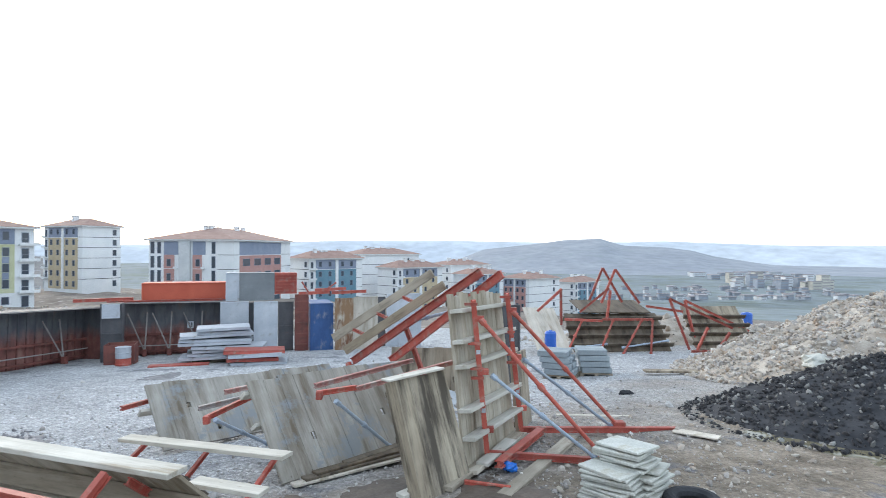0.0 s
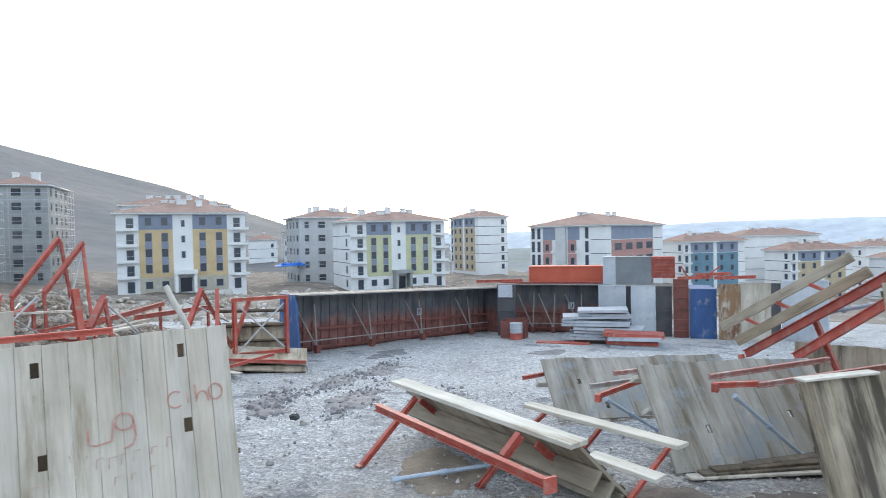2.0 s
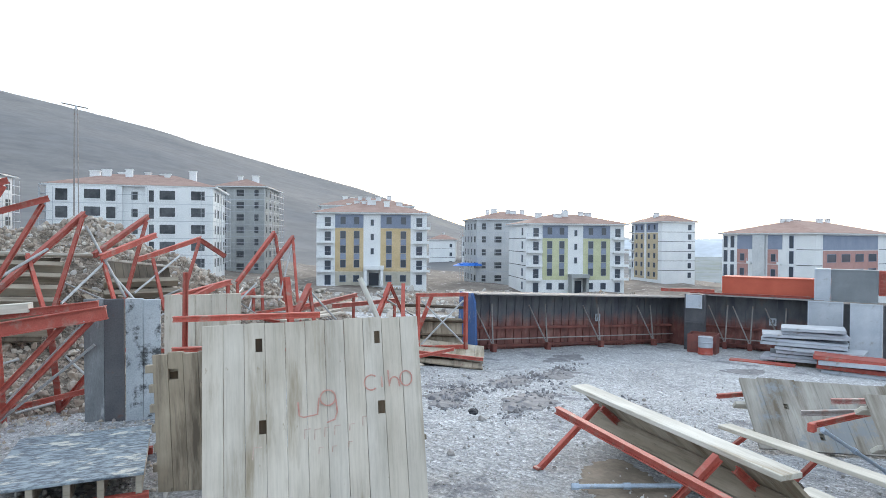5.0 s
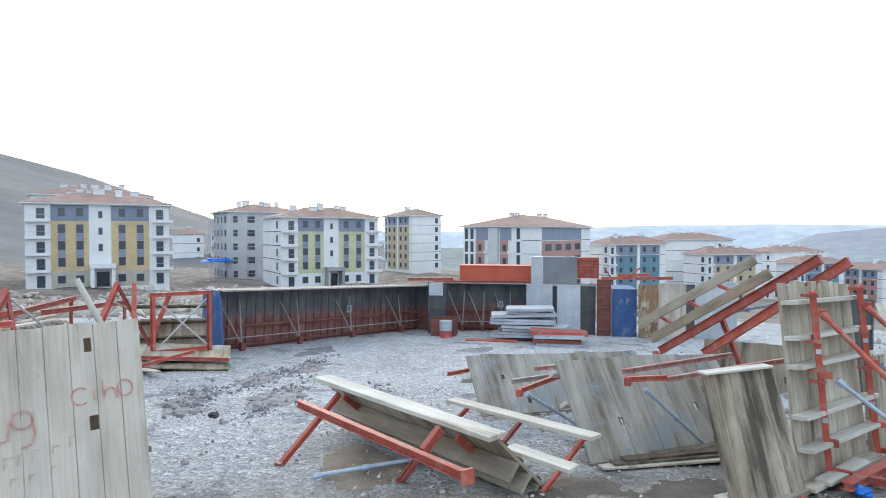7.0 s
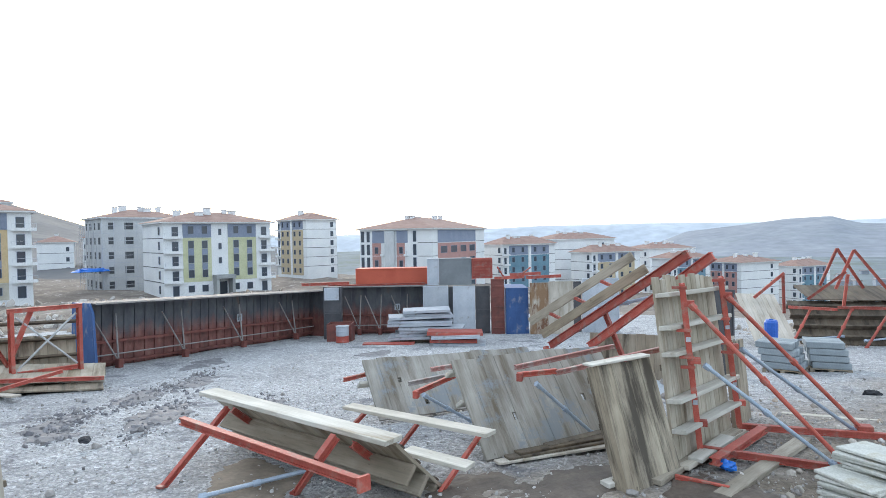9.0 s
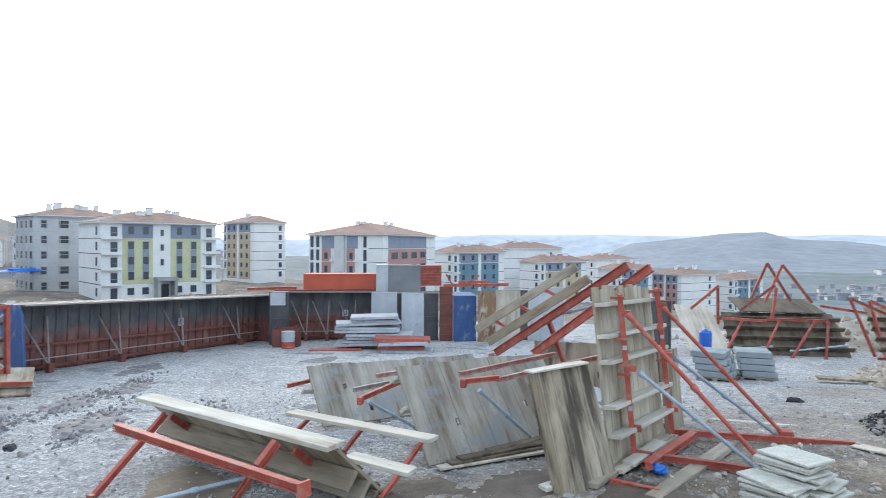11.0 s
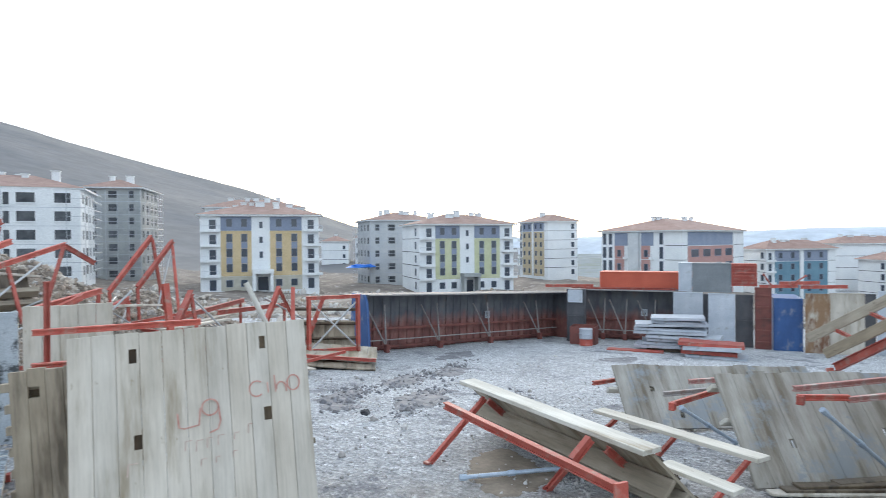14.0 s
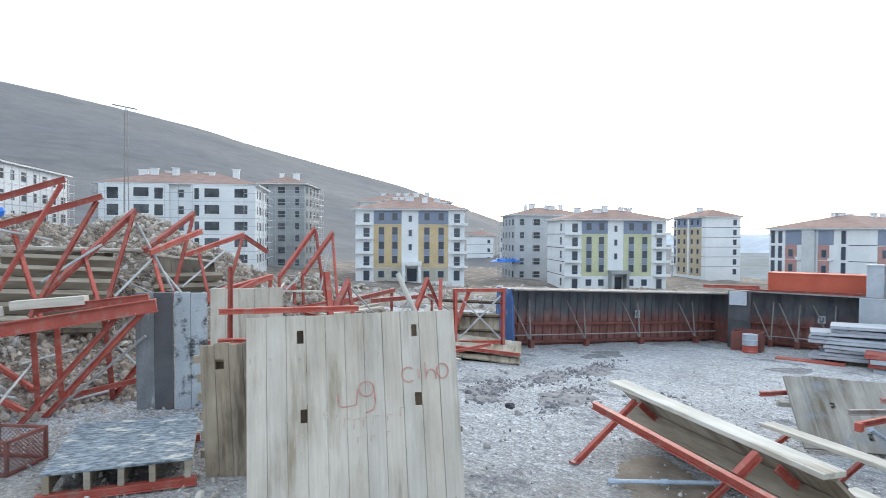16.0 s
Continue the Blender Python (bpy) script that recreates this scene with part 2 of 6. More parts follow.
def stony_earth():
    """Brown earth thick with broken stone of three sizes."""
    m, n, l, b = material("stony_earth", 0.95)
    tc = n.new("ShaderNodeTexCoord")
    col = ramp(n, l, noise_at(n, l, 0.8, 7, rough=0.65), ((0.32, (0.17, 0.138, 0.112)), (0.52, (0.27, 0.228, 0.19)), (0.7, (0.36, 0.318, 0.275))))
    heights = None
    for scale, power in ((4.0, 0.55), (9.0, 0.6), (21.0, 0.5)):
        v = n.new("ShaderNodeTexVoronoi")
        v.inputs["Scale"].default_value = scale
        l.new(tc.outputs["Object"], v.inputs["Vector"])
        sep = n.new("ShaderNodeSeparateColor")
        l.new(v.outputs["Color"], sep.inputs[0])
        col = mixed(n, l, power, col, ramp(n, l, sep.outputs[0], ((0.0, (0.5,) * 3), (0.4, (0.85,) * 3), (0.8, (1.2,) * 3), (1.0, (1.7, 1.7, 1.72)))), "MULTIPLY")
        if heights is None:
            heights = v.outputs["Distance"]
        else:
            add = n.new("ShaderNodeMath")
            add.operation = "ADD"
            l.new(heights, add.inputs[0])
            l.new(v.outputs["Distance"], add.inputs[1])
            heights = add.outputs[0]
    l.new(col, b.inputs["Base Color"])
    k = n.new("ShaderNodeBump")
    k.invert = True
    k.inputs["Strength"].default_value, k.inputs["Distance"].default_value = 0.9, 0.07
    l.new(heights, k.inputs["Height"])
    l.new(k.outputs[0], b.inputs["Normal"])
    return m


EARTH = stony_earth()
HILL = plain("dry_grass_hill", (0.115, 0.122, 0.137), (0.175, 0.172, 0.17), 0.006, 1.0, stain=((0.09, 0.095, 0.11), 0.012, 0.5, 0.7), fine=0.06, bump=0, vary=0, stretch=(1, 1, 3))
# Aerial haze is painted into the far hill and ridge as pale blue-grey.
FARHILL = plain("hazed_far_hill", (0.215, 0.24, 0.285), (0.265, 0.29, 0.33), 0.004, 1.0, fine=0.02, bump=0, vary=0, stain=((0.20, 0.24, 0.25), 0.003, 0.55, 0.7))
RIDGE = plain("hazed_far_ridge", (0.42, 0.47, 0.54), (0.48, 0.53, 0.59), 0.002, 1.0, fine=0.01, bump=0, vary=0)
# The fields' blue cast is distance haze mixed into their colour.
VALLEY = plain("hazed_valley_fields", (0.13, 0.16, 0.185), (0.20, 0.24, 0.255), 0.006, 1.0, stain=((0.12, 0.15, 0.14), 0.008, 0.5, 0.6), fine=0.05, bump=0, vary=0)
SPOIL = plain("bare_earth", (0.11, 0.092, 0.08), (0.22, 0.19, 0.165), 0.15, 1.0, stain=((0.36, 0.34, 0.33), 0.5, 0.58, 0.64), fine=1.2, bump=0.5, vary=0)


# ---- builders ----
def mesh_of(name, bm, mat):
    me = bpy.data.meshes.new(name)
    bm.to_mesh(me)
    bm.free()
    for k in mat if isinstance(mat, (list, tuple)) else [mat]:
        me.materials.append(k)
    return me


def part(name, bm, mat, parent=None, label="", m=None):
    ob = new(name, mesh_of(name, bm, mat))
    if parent is not None:
        ob.parent = parent
    if m is not None:
        ob.matrix_basis = m
    return tagged(ob, label)


def shared(name, me, parent, m, label=""):
    ob = new(name, me)
    ob.parent = parent
    ob.matrix_basis = m
    return tagged(ob, label)


def thing(name, label, category, group="", m=None):
    ob = new(name)
    if m is not None:
        ob.matrix_basis = m
    return tagged(ob, label, category, group)


def add_box(bm, x0, x1, y0, y1, z0, z1, mi=0, bevel=0.0, m=None):
    vs = [bm.verts.new((x, y, z)) for x in (x0, x1) for y in (y0, y1) for z in (z0, z1)]
    fs = []
    for q in ((0, 1, 3, 2), (4, 6, 7, 5), (0, 4, 5, 1), (2, 3, 7, 6), (0, 2, 6, 4), (1, 5, 7, 3)):
        f = bm.faces.new([vs[k] for k in q])
        f.material_index = mi
        fs.append(f)
    if bevel:
        r = bmesh.ops.bevel(bm, geom=list({e for f in fs for e in f.edges}), offset=bevel, segments=1, affect="EDGES")
        vs = list({v for f in r["faces"] for v in f.verts} | {v for v in vs if v.is_valid})
    if m is not None:
        bmesh.ops.transform(bm, matrix=m, verts=[v for v in vs if v.is_valid])
    return vs


def boxed(x0, x1, y0, y1, z0, z1, bevel=0.0):
    bm = bmesh.new()
    add_box(bm, x0, x1, y0, y1, z0, z1, 0, bevel)
    return bm


def basis(o, x, z):
    """A pose with its origin at o, x along x, z near z."""
    x = Vector(x).normalized()
    y = Vector(z).cross(x).normalized()
    z = x.cross(y)
    return Matrix.Translation(o) @ Matrix((x, y, z)).transposed().to_4x4()


def along(p, q, up=(0, 0, 1)):
    d = Vector(q) - Vector(p)
    if abs(d.normalized().dot(Vector(up))) > 0.97:
        up = (1, 0, 0)
    return basis(p, d, up), d.length


def channel_bm(length, w=0.12, h=0.14, t=0.016):
    """A rolled steel section with wide flanges, in one piece."""
    bm = bmesh.new()
    a, b, c, d = w / 2, h / 2, h / 2 - t, w * 0.18
    prof = [(-a, -b), (a, -b), (a, -c), (d, -c), (d, c), (a, c), (a, b), (-a, b), (-a, c), (-d, c), (-d, -c), (-a, -c)]
    ends = [[bm.verts.new((x, y, z)) for y, z in prof] for x in (0, length)]
    for k in range(12):
        bm.faces.new((ends[0][k], ends[0][(k + 1) % 12], ends[1][(k + 1) % 12], ends[1][k]))
    for e in ends:
        for q in ((0, 1, 2, 3, 10, 11), (3, 4, 9, 10), (4, 5, 6, 7, 8, 9)):
            bm.faces.new([e[k] for k in q])
    bmesh.ops.recalc_face_normals(bm, faces=bm.faces)
    return bm


def beam(parent, p, q, w=0.12, h=0.14, mat=None, name="soldier_beam", up=(0, 0, 1)):
    m, length = along(p, q, up)
    return part(name, channel_bm(length, w, h), mat or RED, parent, m=m)


def tube(parent, p, q, r=0.035, mat=None, name="brace_tube", collar=True):
    m, length = along(p, q)
    bm = bmesh.new()
    turn = Matrix.Translation((length / 2, 0, 0)) @ Matrix.Rotation(radians(90), 4, "Y")
    bmesh.ops.create_cone(bm, cap_ends=True, segments=10, radius1=r, radius2=r, depth=length, matrix=turn)
    if collar:
        for f in (0.0, 0.48, 1.0):
            at = Matrix.Translation((min(max(f * length, 0.05), length - 0.05), 0, 0)) @ Matrix.Rotation(radians(90), 4, "Y")
            bmesh.ops.create_cone(bm, cap_ends=True, segments=8, radius1=r * 1.5, radius2=r * 1.5, depth=0.09, matrix=at)
    return part(name, bm, mat or RED, parent, m=m)


def plank_panel(name, label, m, width, height, count, mat, thick=0.045, walers=(), waler_side=1, holes=(), rough_top=0.03, seed=1, backing=True, waler_mat=None, waler_depth=0.16, waler_over=0.0, group="formwork panels", ragged=0.0, waler_high=0.06, joint=0.0022):
    """A shuttering panel of upright planks (x across, z up, face to -y), with walers across its back or front."""
    rnd = random.Random(seed)
    top = thing(name, label, "formwork panel", group, m)
    x = 0.0
    pw = width / count
    for k in range(count):
        gap = joint
        w = pw
        h = height - rnd.uniform(0, rough_top)
        z0 = rnd.uniform(0, ragged)
        bm = bmesh.new()
        mine = [(a, b, c, d) for a, b, c, d in holes if a < x + w and b > x]
        dy = rnd.uniform(-0.004, 0.004)
        if mine:
            z = z0
            for a, b, c, d in sorted(mine, key=lambda q: q[2]):
                add_box(bm, x + gap, x + w - gap, dy, thick + dy, z, c)
                if a > x + 0.02:
                    add_box(bm, x + gap, a, dy, thick + dy, c, d)
                if b < x + w - 0.02:
                    add_box(bm, b, x + w - gap, dy, thick + dy, c, d)
                z = d
            add_box(bm, x + gap, x + w - gap, dy, thick + dy, z, h)
        else:
            add_box(bm, x + gap, x + w - gap, dy, thick + dy, z0, h, 0, 0.004)
        part("plank", bm, mat[k % len(mat)] if isinstance(mat, tuple) else mat, top)
        x += w
    # Dark board added behind each hole in place of its deep shade.
    for a, b, c, d in holes:
        part("backing_board", boxed(a - 0.05, b + 0.05, thick + 0.09, thick + 0.12, c - 0.12, d + 0.05), PLANK_DARK, top)
    if backing:
        for z in (0.12, height * 0.5, height - 0.2):
            part("batten", boxed(0.02, width - 0.02, thick + 0.008, thick + 0.03, z, z + 0.08), PLANK_DARK, top)
    for z in walers:
        o0, o1 = rnd.uniform(0, 0.06) + waler_over, rnd.uniform(0, 0.06) + waler_over
        y0, y1 = (thick + 0.034, thick + 0.034 + waler_depth) if waler_side > 0 else (-waler_depth - 0.008, -0.008)
        part("waler", boxed(-o0, width + o1, y0, y1, z, z + waler_high, 0.006), waler_mat or TIMBER, top)
    return top


# ---- terrain ----
def yard_z(x, y):
    u = (-0.34 * x + 0.94 * y - 8.5) / 1.5
    s = 1.5 * (math.log1p(math.exp(u)) if u < 30 else u)
    return -0.105 * (s if s < 9 else 9 + 0.55 * (s - 9))


AZ = (-180, -60, -20, -14, 0, 14, 27, 40, 63, 85, 100, 180)
R115 = (-4, -11, -11, -10.5, -9, -7.2, -6.6, -7.6, -6, -2, 1.5, 0)
R250 = (-9, -30, -28, -25, -21, -17, -12, -10, -7, 0, 6, 0)


def terrain(r, az):
    """Height at the distance r in the direction az, degrees to the left of +y."""
    x, y = -math.sin(radians(az)) * r, math.cos(radians(az)) * r
    a = yard_z(x, y)
    if r <= 36:
        return a
    edge = yard_z(x * 36 / r, y * 36 / r)
    far = -88.0
    return float(np.interp(r, (36, 115, 250, 1100, 5000), (edge, np.interp(az, AZ, R115), np.interp(az, AZ, R250), far, far)))


def build_ground():
    radii = [0.0] + [0.9 * 1.062**k for k in range(143)]
    n = 256
    verts, faces = [(0, 0, terrain(0, 0))], []
    for r in radii[1:]:
        for k in range(n):
            az = -180 + 360 * k / n
            x, y = -math.sin(radians(az)) * r, math.cos(radians(az)) * r
            z = terrain(r, az)
            if r < 40:
                z += 0.05 * noise.noise((x * 0.5, y * 0.5, 0)) + 0.02 * noise.noise((x * 2.1, y * 2.1, 3))
            elif r < 400:
                z += min(1.0, (r - 40) / 40) * 1.5 * noise.fractal((x * 0.06, y * 0.06, 1), 0.9, 2.1, 4)
            verts.append((x, y, z))
    mats = []
    for k in range(n):
        faces.append((0, 1 + (k + 1) % n, 1 + k))
        mats.append(0)
    for i in range(len(radii) - 2):
        for k in range(n):
            a, b = 1 + i * n + k, 1 + i * n + (k + 1) % n
            faces.append((a, b, b + n, a + n))
            r = radii[i + 1]
            mats.append(0 if r < 42 else (1 if r < 420 else 2))
    me = bpy.data.meshes.new("ground")
    me.from_pydata(verts, [], faces)
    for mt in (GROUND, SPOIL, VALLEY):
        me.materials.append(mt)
    for f, mi in zip(me.polygons, mats):
        f.material_index = mi
        f.use_smooth = True
    tagged(new("ground", me), "pale gravel yard falling to bare earth and a wide valley", "ground", kind="structure")


def build_hill(name, label, mat, az0, az1, step, r0, r1, r2, crest, foot, wob):
    """A hill seen from its foot: it climbs from r0 to its crest at r1 and falls behind it to r2."""
    steps = [r0 + (r1 - r0) * k / 26 for k in range(27)] + [r1 + (r2 - r1) * k / 6 for k in range(1, 7)]
    cols = int((az1 - az0) / step) + 1
    verts, faces = [], []
    for r in steps:
        for c in range(cols):
            az = az0 + c * step
            top, low = crest(az), foot(az)
            if r <= r1:
                f = (r - r0) / (r1 - r0)
                z = low + (top - low) * (0.45 * f + 0.55 * f * f * (3 - 2 * f))
            else:
                z = top - (top - low) * ((r - r1) / (r2 - r1)) ** 1.5
            x, y = -math.sin(radians(az)) * r, math.cos(radians(az)) * r
            f = min(1.0, abs(r - r1) / (0.15 * r1))
            z += wob * (0.25 + 0.75 * f) * noise.fractal((x * 3 / r1, y * 3 / r1, 0.3), 0.8, 2.2, 5)
            verts.append((x, y, z))
    for i in range(len(steps) - 1):
        for c in range(cols - 1):
            a = i * cols + c
            faces.append((a, a + cols, a + cols + 1, a + 1))
    me = bpy.data.meshes.new(name)
    me.from_pydata(verts, [], faces)
    me.materials.append(mat)
    for f in me.polygons:
        f.use_smooth = True
    tagged(new(name, me), label, "hill", kind="structure")


build_ground()
HILL_EL = ((36, 44, 48.5, 52.8, 58.2, 64.5, 70.8, 76.7, 82.4, 89.1, 93.1, 96.7, 110, 140), (-4.5, -0.9, 1.0, 2.6, 4.4, 5.95, 7.4, 8.8, 9.95, 11.0, 11.5, 11.6, 10, 2))
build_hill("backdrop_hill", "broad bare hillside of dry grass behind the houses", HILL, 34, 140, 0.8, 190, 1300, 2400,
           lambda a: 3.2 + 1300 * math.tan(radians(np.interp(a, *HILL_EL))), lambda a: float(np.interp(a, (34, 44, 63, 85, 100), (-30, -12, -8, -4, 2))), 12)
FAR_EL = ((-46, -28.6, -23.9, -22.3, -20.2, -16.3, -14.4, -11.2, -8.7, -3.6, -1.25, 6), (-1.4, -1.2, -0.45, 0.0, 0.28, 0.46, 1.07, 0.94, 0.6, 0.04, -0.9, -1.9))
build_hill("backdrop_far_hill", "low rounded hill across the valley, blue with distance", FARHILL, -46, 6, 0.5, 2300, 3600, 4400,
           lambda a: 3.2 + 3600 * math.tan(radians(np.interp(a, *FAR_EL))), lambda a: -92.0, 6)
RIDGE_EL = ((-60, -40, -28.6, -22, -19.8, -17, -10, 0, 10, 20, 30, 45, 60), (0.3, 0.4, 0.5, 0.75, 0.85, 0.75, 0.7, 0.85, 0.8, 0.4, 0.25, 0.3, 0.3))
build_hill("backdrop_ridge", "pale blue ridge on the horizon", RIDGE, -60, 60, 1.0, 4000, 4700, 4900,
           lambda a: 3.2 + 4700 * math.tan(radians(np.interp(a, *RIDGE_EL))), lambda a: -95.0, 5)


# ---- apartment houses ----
# Flat dark sheet colour that stands in for shade inside unglazed rooms.
ROOM_SHADE = plain("room_shade_sheet", (0.05, 0.055, 0.065), (0.13, 0.14, 0.155), 0.5, 0.9, fine=3, bump=0, vary=0.3)

def ring_bm(x0, x1, z0, z1, y0, y1, t):
    """A rectangular frame in one piece."""
    bm = bmesh.new()
    rows = []
    for y, k in ((y0, 0.0), (y0, t), (y1, t), (y1, 0.0)):
        rows.append([bm.verts.new(v) for v in ((x0 + k, y, z0 + k), (x1 - k, y, z0 + k), (x1 - k, y, z1 - k), (x0 + k, y, z1 - k))])
    for a in range(4):
        r, q = rows[a], rows[(a + 1) % 4]
        for k in range(4):
            bm.faces.new((r[k], r[(k + 1) % 4], q[(k + 1) % 4], q[k]))
    bmesh.ops.recalc_face_normals(bm, faces=bm.faces)
    return bm


def window(house, f, x0, x1, z0, z1, out=0.0, mat=None, pane=None):
    w = part("window", ring_bm(x0, x1, z0, z1, -0.07 - out, 0.0 - out, 0.06), mat or TOPBLUE, house, m=f)
    part("pane", boxed(x0 + 0.05, x1 - 0.05, -0.025 - out, -0.012 - out, z0 + 0.05, z1 - 0.05), pane or GLASS, w)


def block(house, f, name, x0, x1, z0, z1, out, mat, inner=0.0):
    part(name, boxed(x0, x1, -out, inner, z0, z1), mat, house, m=f)


def balcony(house, f, x0, x1, z, deep=1.1):
    bm = bmesh.new()
    add_box(bm, x0, x1, -deep, 0, z - 0.18, z)
    add_box(bm, x0, x1, -deep, -deep + 0.1, z, z + 0.35)
    part("balcony", bm, WHITE, house, m=f)
    bm = bmesh.new()
    add_box(bm, x0, x1, -deep + 0.02, -deep + 0.06, z + 0.98, z + 1.02)
    add_box(bm, x0, x0 + 0.04, -deep + 0.02, -deep + 0.06, z + 0.35, z + 0.98)
    add_box(bm, x1 - 0.04, x1, -deep + 0.02, -deep + 0.06, z + 0.35, z + 0.98)
    part("railing", bm, GREYSTEEL, house, m=f)


def face_street(house, f, w, h, n, accent):
    """The street side: balconies at both ends, two coloured bays and a white stair strip with a porch."""
    s = h / n
    base = s * 0.98
    for a, b in ((0.165, 0.42), (0.575, 0.85)):
        block(house, f, "facade_panel", a * w, b * w, base, h - s, 0.06, accent)
        block(house, f, "facade_panel", a * w, b * w, h - s + 0.05, h - 0.15, 0.08, TOPBLUE)
        block(house, f, "plinth_panel", a * w, b * w, 0, base - 0.05, 0.05, STONE if accent is YELLOW else WHITE)
        for c in (0.28, 0.76):
            x = (a + (b - a) * c) * w
            ww = 0.052 * w
            for k in range(n):
                z = k * s + 0.75
                window(house, f, x - ww / 2 - (0.0 if k else 0.1), x + ww / 2, z, z + (1.55 if k else 1.35), 0.07)
                if 1 <= k < n - 2:
                    block(house, f, "spandrel", x - ww / 2, x + ww / 2, z + 1.6, z + s - 0.06, 0.09, TOPBLUE, -0.062)
    for k in range(n):
        if 1 < k < n:
            window(house, f, 0.485 * w, 0.515 * w, k * s + 0.5, k * s + 1.75, 0.0)
        for x0, x1, xw in ((0.0, 0.155, 0.10), (0.87, 1.03, 0.93)):
            if k:
                balcony(house, f, x0 * w + 0.05, x1 * w, k * s, 0.9)
            window(house, f, (xw - 0.028) * w, (xw + 0.028) * w, k * s + 0.15, k * s + 2.15, 0.0)
    bm = bmesh.new()
    add_box(bm, 0.43 * w, 0.455 * w, -2.2, -0.02, 0, s * 1.15)
    add_box(bm, 0.575 * w, 0.60 * w, -2.2, -0.02, 0, s * 1.15)
    add_box(bm, 0.425 * w, 0.605 * w, -2.4, -0.02, s * 1.15 + 0.004, s * 1.4)
    part("porch", bm, GREYWALL if accent is GREEN else WHITE, house, m=f)
    block(house, f, "entrance_door", 0.47 * w, 0.56 * w, 0, s * 0.9, 0.05, GLASS)


def face_gable(house, f, w, h, n, accent, strip=True):
    """A plain white side with dark storey joints, a window strip and a coloured edge."""
    s = h / n
    for k in range(1, n):
        block(house, f, "joint", 0.0, w, k * s - 0.06, k * s + 0.08, 0.03, LINE)
    if strip:
        for k in range(n):
            window(house, f, 0.78 * w, 0.78 * w + 1.1, k * s + 0.6, k * s + 2.2)


def face_bays(house, f, w, h, n, accent):
    """A coloured front: dark glazed top storey, window rows below, a white strip at each end and balconies."""
    s = h / n
    for a, b in ((0.12, 0.47), (0.53, 0.88)):
        block(house, f, "facade_panel", a * w, b * w, 0, h - s * 1.05, 0.08, accent)
        block(house, f, "facade_panel", a * w, b * w, h - s, h - 0.2, 0.06, TOPBLUE)
        for k in range(n):
            for c in (0.22, 0.72):
                x = (a + (b - a) * c) * w
                window(house, f, x - 0.55, x + 0.55, k * s + 0.7, k * s + 2.2, 0.08)
    for k in range(1, n):
        balcony(house, f, 0.0, 0.11 * w, k * s, 0.9)
        block(house, f, "joint", 0.885 * w, w, k * s - 0.05, k * s + 0.07, 0.03, LINE)
        window(house, f, 0.03 * w, 0.03 * w + 0.9, k * s + 0.15, k * s + 2.1)
    block(house, f, "facade_panel", 0.475 * w, 0.525 * w, 0, h - 0.3, 0.25, WHITE)


def face_shell(house, f, w, h, n, accent):
    """An unfinished side: windows in white boards filled with sheets coloured as room shade, floor lines and scaffold
    rails.
    """
    s = h / n
    cols = max(3, int(w / 3.5))
    for k in range(n):
        for c in range(cols):
            x = (c + 0.5) / cols * w
            ww = 1.9 if c % 2 else 1.1
            window(house, f, x - ww / 2, x + ww / 2, k * s + 0.8, k * s + 2.4, 0.0, GREYWALL, ROOM_SHADE)
        if k:
            block(house, f, "joint", 0, w, k * s - 0.03, k * s + 0.05, 0.02, GREYSTEEL)
    bm = bmesh.new()
    for k in range(1, 2 * n + 1):
        add_box(bm, -0.3, w + 0.3, -1.23, -1.17, k * s / 2 - 0.05, k * s / 2 + 0.05)
    for c in range(int(w / 2.4) + 2):
        x = -0.2 + c * (w + 0.4) / (int(w / 2.4) + 1)
        add_box(bm, x - 0.05, x + 0.05, -1.165, -1.1, 0, h - 0.5)
    tagged(part("scaffold", bm, GREYSTEEL, house, m=f), kind="stuff")


def face_wings(house, f, w, h, n, accent):
    """An unfinished front: two proud wings with wide windows filled in shade colour, a recessed stair bay and scaffold
    rails.
    """
    s = h / n
    for a, b in ((0.0, 0.44), (0.58, 1.0)):
        block(house, f, "wing", a * w, b * w, -2, h - 0.02, 0.7, WHITE)
    for k in range(n):
        for a, b in ((0.05, 0.125), (0.215, 0.315), (0.345, 0.405), (0.60, 0.635), (0.665, 0.765), (0.86, 0.95)):
            tall = 0.35 if b - a < 0.08 else 0.75
            window(house, f, a * w, b * w, k * s + tall, k * s + 2.5, 0.7, WHITE, ROOM_SHADE)
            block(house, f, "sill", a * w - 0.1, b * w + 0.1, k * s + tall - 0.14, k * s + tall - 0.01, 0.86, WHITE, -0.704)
        window(house, f, 0.49 * w, 0.53 * w, k * s + 0.7, k * s + 2.2, 0.0, GREYWALL, ROOM_SHADE)
        if k:
            block(house, f, "joint", 0.005 * w, 0.435 * w, k * s - 0.04, k * s + 0.05, 0.73, GREYSTEEL, -0.704)
            block(house, f, "joint", 0.585 * w, 0.995 * w, k * s - 0.04, k * s + 0.05, 0.73, GREYSTEEL, -0.704)
    bm = bmesh.new()
    for k in range(1, 2 * n + 1):
        for a, b in ((-0.03, 0.05), (0.42, 0.60), (0.93, 1.03)):
            add_box(bm, a * w, b * w, -1.73, -1.67, k * s / 2 - 0.035, k * s / 2 + 0.035)
    for a in (-0.03, 0.05, 0.42, 0.51, 0.60, 0.93, 1.03):
        add_box(bm, a * w - 0.035, a * w + 0.035, -1.665, -1.6, -1, h - 0.3)
    tagged(part("scaffold", bm, GREYSTEEL, house, m=f), kind="stuff")


